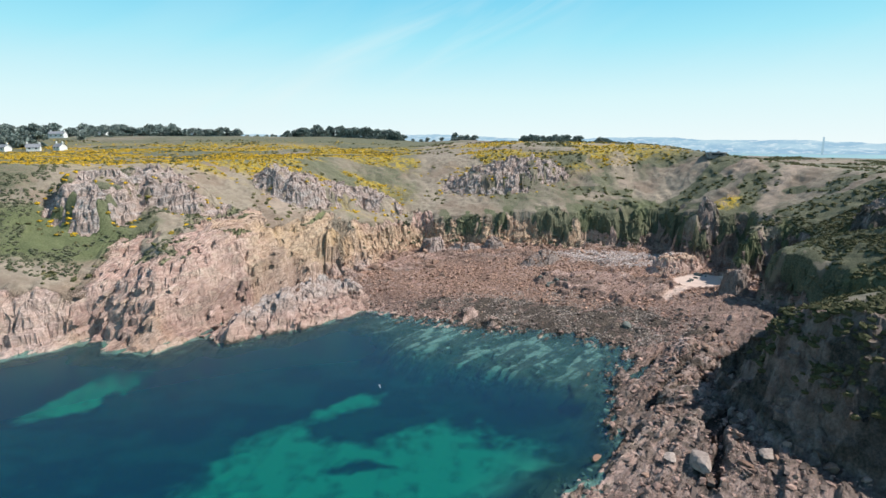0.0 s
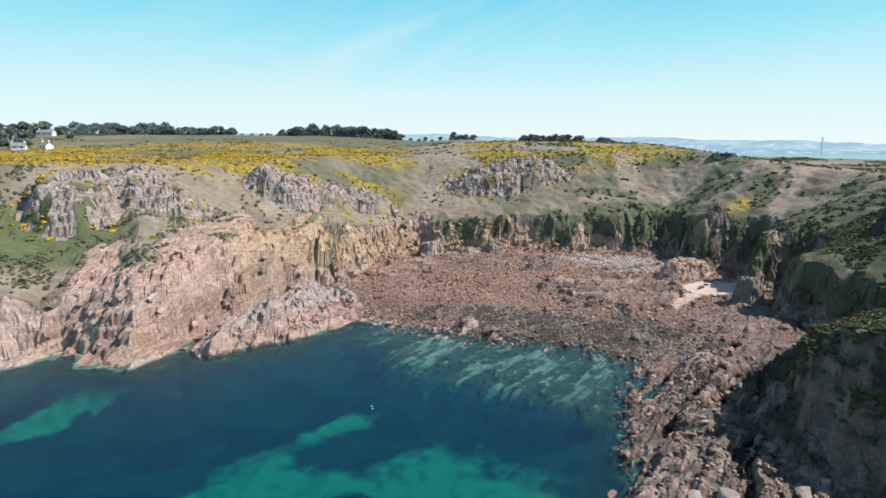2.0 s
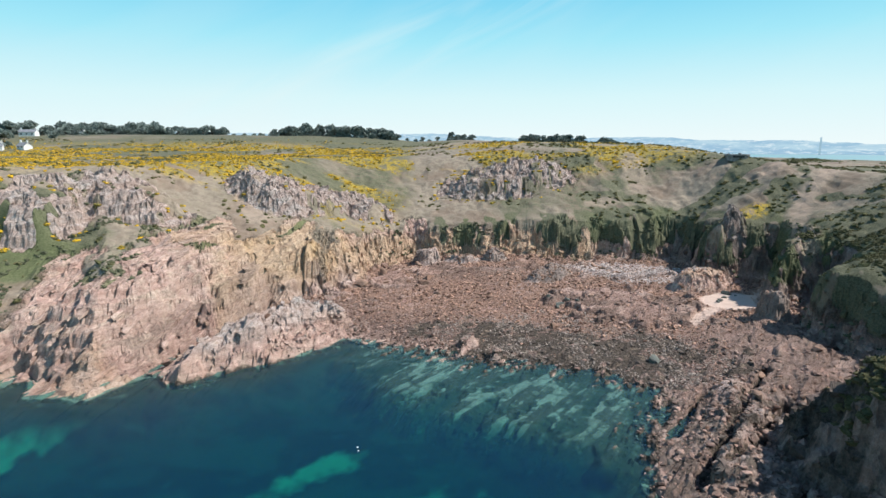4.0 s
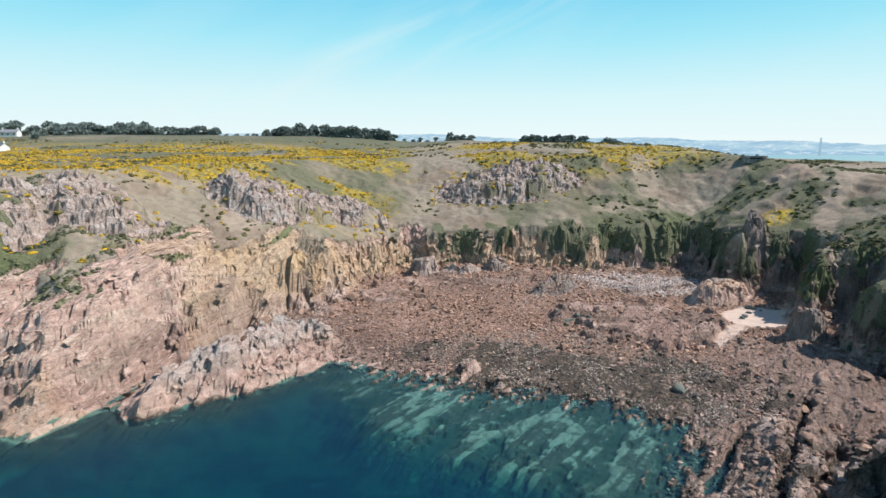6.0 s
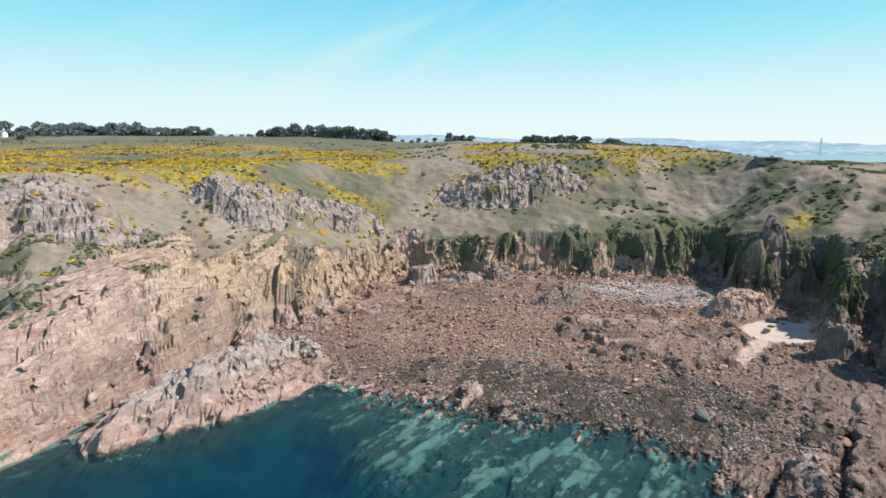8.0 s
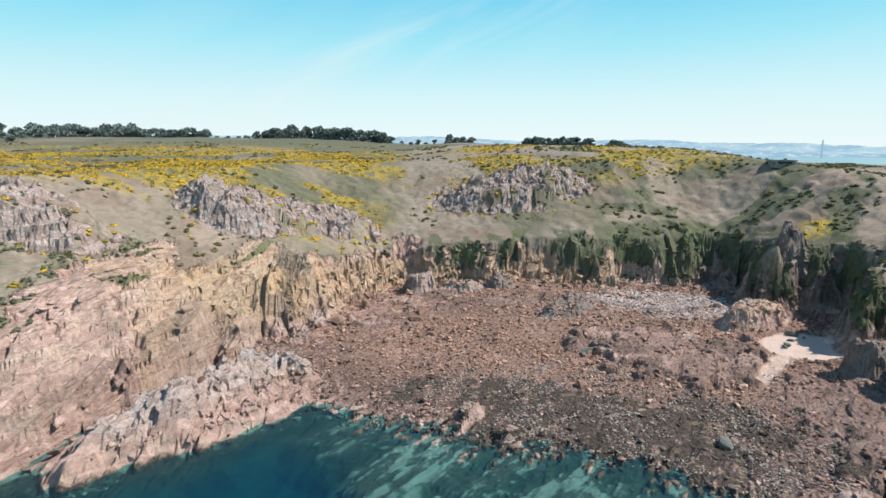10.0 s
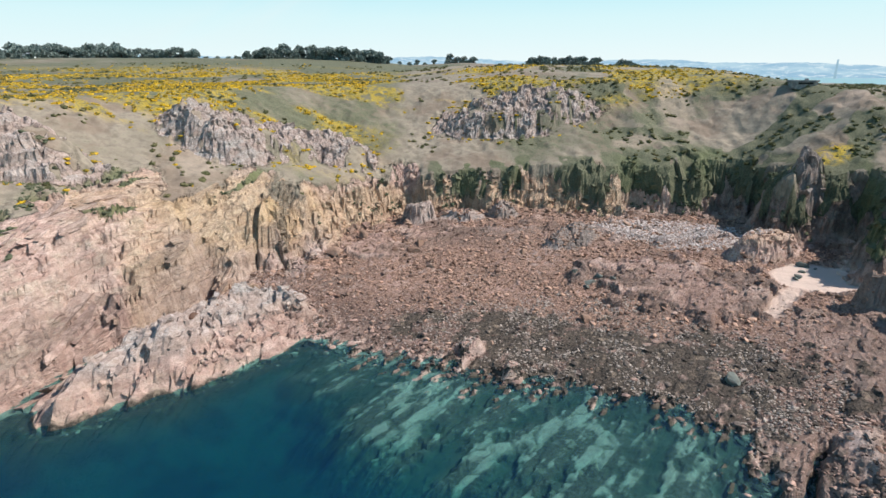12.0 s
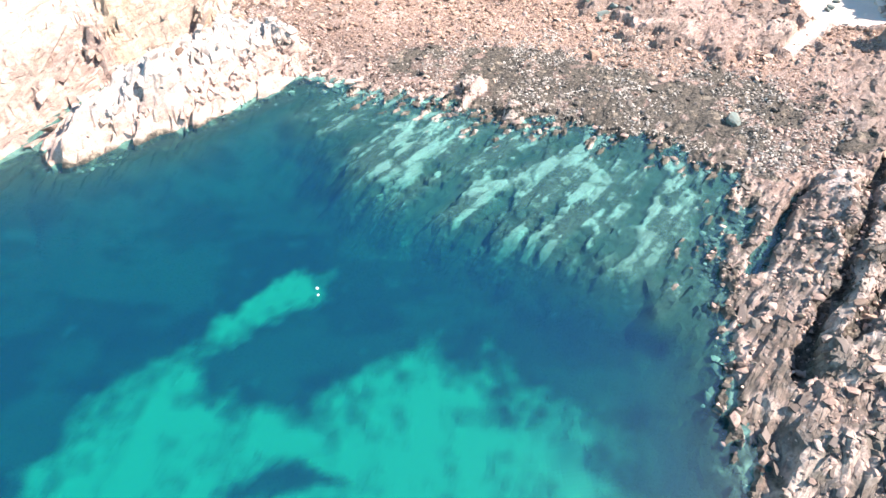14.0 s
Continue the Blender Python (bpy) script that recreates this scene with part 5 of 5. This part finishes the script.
near_meshes = [mesh_of("gorse_bush", v, f, M_GORSE) for v, f in near_bushes]
rng, xs, ys, tt = scatter(4000, -120, 60, 160, 300, 29)
ok = turf_only(tt) & (tt["z"] > 16) & (tt["ds"] < 70) & (tt["rocky"] > 0.02)
for k in np.where(ok)[0][:170]:
    s = rng.uniform(0.5, 1.2)
    ob = new("gorse_bush", near_meshes[rng.randint(4)])
    ob.matrix_world = Matrix.LocRotScale((xs[k], ys[k], tt["z"][k] - 0.25 * s), Euler((0, 0, rng.uniform(0, 6.3))), (s, s * rng.uniform(0.8, 1.1), s * rng.uniform(0.6, 0.9)))
    tagged(ob, "yellow-flowering gorse bush among the cliff-top rocks", "bush", "gorse bushes on the cliff top")


# ---------- trees ----------
def tree(seed, tall, wide):
    """An evergreen with a bare forked trunk and a broad wind-shaped crown."""
    rng = random.Random(seed)
    root = new("tree")
    bm = bmesh.new()
    rod(bm, (0, 0, -0.4), (0.15, 0.1, tall * 0.45), 0.3, 0.2)
    heads = []
    for k in range(9):
        a = k * math.tau * 2 / 9 + rng.uniform(-0.3, 0.3)
        r = wide * rng.uniform(0.25, 0.6)
        tip = Vector((r * math.cos(a), r * math.sin(a), tall * rng.uniform(0.1, 0.86)))
        rod(bm, (0.1, 0.08, tall * rng.uniform(0.25, 0.43)), tip, 0.13, 0.05, 5)
        heads.append((tip, wide * rng.uniform(0.3, 0.48)))
    heads.append((Vector((0, 0, tall * 0.84)), wide * 0.5))
    part("trunk", bm, M_BARK, root)
    verts, faces = [], []
    for c, r in heads:
        for _ in range(85):
            d = Vector((rng.gauss(0, 1), rng.gauss(0, 1), rng.gauss(0, 0.8))).normalized()
            p = c + Vector((d.x * r, d.y * r, d.z * r * 0.6)) * rng.uniform(0.55, 1.1)
            a = Vector((rng.gauss(0, 1), rng.gauss(0, 1), rng.gauss(0, 0.5))).normalized()
            b = d.cross(a).normalized()
            s = rng.uniform(0.45, 0.9)
            i = len(verts)
            verts += [tuple(p - b * s), tuple(p + b * s), tuple(p + d * s * 0.9 + a * 0.2), tuple(p - d * s * 0.5 + a * 0.3)]
            faces += [(i, i + 1, i + 2), (i, i + 3, i + 1)]
    mesh = bpy.data.meshes.new("crown")
    mesh.from_pydata(verts, [], faces)
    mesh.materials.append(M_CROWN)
    crown = new("crown", mesh)
    crown.parent = root
    tagged(root, "dark evergreen tree with a broad wind-shaped crown", "tree", "trees on the skyline")
    return root


kinds = [tree(1, 10, 5.2), tree(2, 9, 4.6), tree(3, 11, 4.8), tree(4, 7, 4.2)]
rng = random.Random(77)
spots = []
for k in range(40):      # the copse in the middle
    spots.append((-133 + k * 2.55 + rng.uniform(-2, 2), 478 + rng.uniform(-9, 16), rng.uniform(0.8, 1.12) * (0.8 if k < 3 else 1.0)))
for k in range(7):
    spots.append((-28 + k * 7 + rng.uniform(-2, 2), 505 + rng.uniform(-6, 10), rng.uniform(0.35, 0.6)))
for k in range(20):
    spots.append((72 + k * 2.9 + rng.uniform(-1, 1), 520 + rng.uniform(-5, 5), rng.uniform(0.76, 0.9)))
for k in range(11):
    spots.append((141 + k * 2.6 + rng.uniform(-1, 1), 520 + rng.uniform(-5, 5), rng.uniform(0.95, 1.15)))
for k in range(7):
    spots.append((12 + k * 2.8 + rng.uniform(-1, 1), 520 + rng.uniform(-5, 5), rng.uniform(0.6, 0.8)))
for k in range(116):      # the wood on the inland side
    spots.append((-480 + k * 2.4 + rng.uniform(-3, 3), 565 + rng.uniform(-14, 22), rng.uniform(1.1, 1.6) * (1.0 if k < 88 else 0.75)))
for k in range(16):
    spots.append((-205 + k * 5.0 + rng.uniform(-3, 3), 590 + rng.uniform(-10, 10), rng.uniform(0.4, 0.65)))
for k in range(12):      # round the cottages
    spots.append((-296 + k * 2.6 + rng.uniform(-2, 2), 366 + rng.uniform(-8, 12), rng.uniform(0.9, 1.2)))
for k in range(14):
    spots.append((-345 + k * 6 + rng.uniform(-2, 2), 462 + rng.uniform(-6, 10), rng.uniform(0.5, 0.8)))
spots.append((-272, 425, 0.85))
sx = np.array([p[0] for p in spots])
sy = np.array([p[1] for p in spots])
sz = terrain(sx, sy)["z"]
for k, (x, y, s) in enumerate(spots):
    m = Matrix.LocRotScale((x, y, sz[k] - (1.6 if s > 0.75 else 3.4) * s), Euler((0, 0, rng.uniform(0, 6.3))), None)
    src = kinds[k % 4]
    if k < 4:
        src.matrix_world = m
        src.scale = (s, s, s)
    else:
        ob = copy_thing(src, m)
        ob.scale = (s * rng.uniform(0.9, 1.15),) * 2 + (s,)


# ---------- houses ----------
def house(x, y, long, deep, wall, roof, turn, label):
    """A gabled house with its long side to the sea."""
    root = new("house")
    bm = bmesh.new()
    box(bm, -long / 2, -deep / 2, -0.6, long / 2, deep / 2, wall)
    for s in (-1, 1):
        a = bm.verts.new((s * long / 2, -deep / 2, wall))
        b = bm.verts.new((s * long / 2, deep / 2, wall))
        c = bm.verts.new((s * long / 2, 0, wall + roof))
        bm.faces.new((a, b, c) if s > 0 else (c, b, a))
    part("wall", bm, M_RENDER, root)
    bm = bmesh.new()
    o, t = 0.35, 0.18
    slope = roof / (deep / 2)
    for s in (-1, 1):
        low, high = wall - slope * o, wall + roof
        ps = [(-long / 2 - o, s * (deep / 2 + o), low), (long / 2 + o, s * (deep / 2 + o), low), (long / 2 + o, 0, high), (-long / 2 - o, 0, high)]
        vs = [bm.verts.new(p) for p in ps] + [bm.verts.new((p[0], p[1], p[2] + t)) for p in ps]
        for f in ((0, 1, 2, 3), (7, 6, 5, 4), (0, 4, 5, 1), (1, 5, 6, 2), (2, 6, 7, 3), (3, 7, 4, 0)):
            bm.faces.new([vs[k] for k in f])
    bmesh.ops.recalc_face_normals(bm, faces=bm.faces[:])
    rf = part("roof", bm, M_SLATE, root, "grey slate roof")
    for s in (-1, 1):
        bm = bmesh.new()
        box(bm, s * long * 0.44 - 0.45, -0.4, wall + roof - 0.6, s * long * 0.44 + 0.45, 0.4, wall + roof + 1.1)
        box(bm, s * long * 0.44 - 0.2, -0.2, wall + roof + 1.1, s * long * 0.44 + 0.2, 0.2, wall + roof + 1.5)
        part("chimney", bm, M_RENDER, rf)
    count = max(2, int(long / 3.2))
    for k in range(count):
        u = -long / 2 + (k + 0.5) * long / count
        for level in ([1.0] if wall < 4 else [1.0, 3.6]):
            bm = bmesh.new()
            box(bm, u - 0.65, -deep / 2 - 0.06, level, u + 0.65, -deep / 2 - 0.004, level + 1.3)
            win = part("window", bm, M_RENDER, root, "white-framed window")
            bm = bmesh.new()
            box(bm, u - 0.55, -deep / 2 - 0.075, level + 0.1, u + 0.55, -deep / 2 - 0.065, level + 1.2)
            part("pane", bm, M_GLASS, win)
    root.matrix_world = pose(x, y, ground_z(x, y), 0, 0, turn)
    tagged(root, label, "house")
    return root


house(-303, 445, 11, 6, 3.0, 1.8, 8, "white rendered house with a grey slate roof")
house(-266, 340, 8, 5, 2.4, 1.6, -10, "small white cottage with a slate roof")
house(-250, 344, 7, 5, 2.3, 1.9, 25, "low white cottage under a steep grey roof")
house(-238, 350, 6, 5, 2.2, 1.9, -20, "low grey-roofed white outbuilding")
house(-312, 520, 7, 5, 3.4, 1.8, 0, "white house standing before the wood")


# ---------- bunker, chimney, floats ----------
def bunker():
    root = new("bunker")
    bm = bmesh.new()
    ring = [(-5, -3.0), (-3.4, -4.0), (3.4, -4.0), (5, -3.0), (5, 3), (-5, 3)]
    lo = [bm.verts.new((x, y, -1.2)) for x, y in ring]
    hi = [bm.verts.new((x * 0.97, y * 0.97, 1.5)) for x, y in ring]
    for k in range(6):
        bm.faces.new((lo[k], lo[(k + 1) % 6], hi[(k + 1) % 6], hi[k]))
    bm.faces.new(hi)
    bm.faces.new(lo[::-1])
    part("body", bm, M_CONCRETE, root)
    bm = bmesh.new()
    lo = [bm.verts.new((x * 1.08, y * 1.08, 1.5)) for x, y in ring]
    hi = [bm.verts.new((x * 1.06, y * 1.06, 2.15)) for x, y in ring]
    for k in range(6):
        bm.faces.new((lo[k], lo[(k + 1) % 6], hi[(k + 1) % 6], hi[k]))
    bm.faces.new(hi)
    bm.faces.new(lo[::-1])
    part("roof_slab", bm, M_CONCRETE, root)
    bm = bmesh.new()
    box(bm, -2.8, -4.12, 0.65, 2.8, -3.9, 1.25)
    part("embrasure", bm, M_DARK, root, "dark horizontal gun slit")
    bm = bmesh.new()
    rod(bm, (1.5, 0.5, 2.15), (1.5, 0.5, 2.75), 0.9, 0.7, 12)
    part("cupola", bm, M_CONCRETE, root)
    root.matrix_world = pose(133, 274, ground_z(133, 274) - 0.6, 0, 0, -14) @ Matrix.Diagonal((0.85, 0.85, 0.9, 1))
    tagged(root, "low grey concrete bunker with a horizontal gun slit", "bunker")


def chimney():
    root = new("power_station_chimney")
    bm = bmesh.new()
    rod(bm, (0, 0, -6), (0, 0, 92), 6.5, 4.2, 20)
    part("shaft", bm, M_HAZE_DARK, root)
    bm = bmesh.new()
    rod(bm, (0, 0, 92), (0, 0, 97), 4.6, 4.6, 20)
    part("cap", bm, M_HAZE_DARK, root)
    root.matrix_world = pose(2159, 3200, 0)
    tagged(root, "tall hazy concrete chimney on the far shore", "chimney")


def buoy(x, y, r):
    root = new("buoy")
    bm = bmesh.new()
    bmesh.ops.create_uvsphere(bm, u_segments=14, v_segments=9, radius=r, matrix=Matrix.Translation((0, 0, r * 0.3)))
    part("float", bm, M_BUOY, root)
    bm = bmesh.new()
    rod(bm, (0, 0, r * 1.2), (0, 0, r * 1.75), 0.035, 0.035, 8)
    part("ring", bm, M_DARK, root)
    root.matrix_world = pose(x, y, 0)
    tagged(root, "small white mooring buoy floating on the water", "buoy", "buoys in the cove")


bunker()
chimney()
buoy(-13.9, 113.4, 0.17)
buoy(-13.6, 112.3, 0.15)
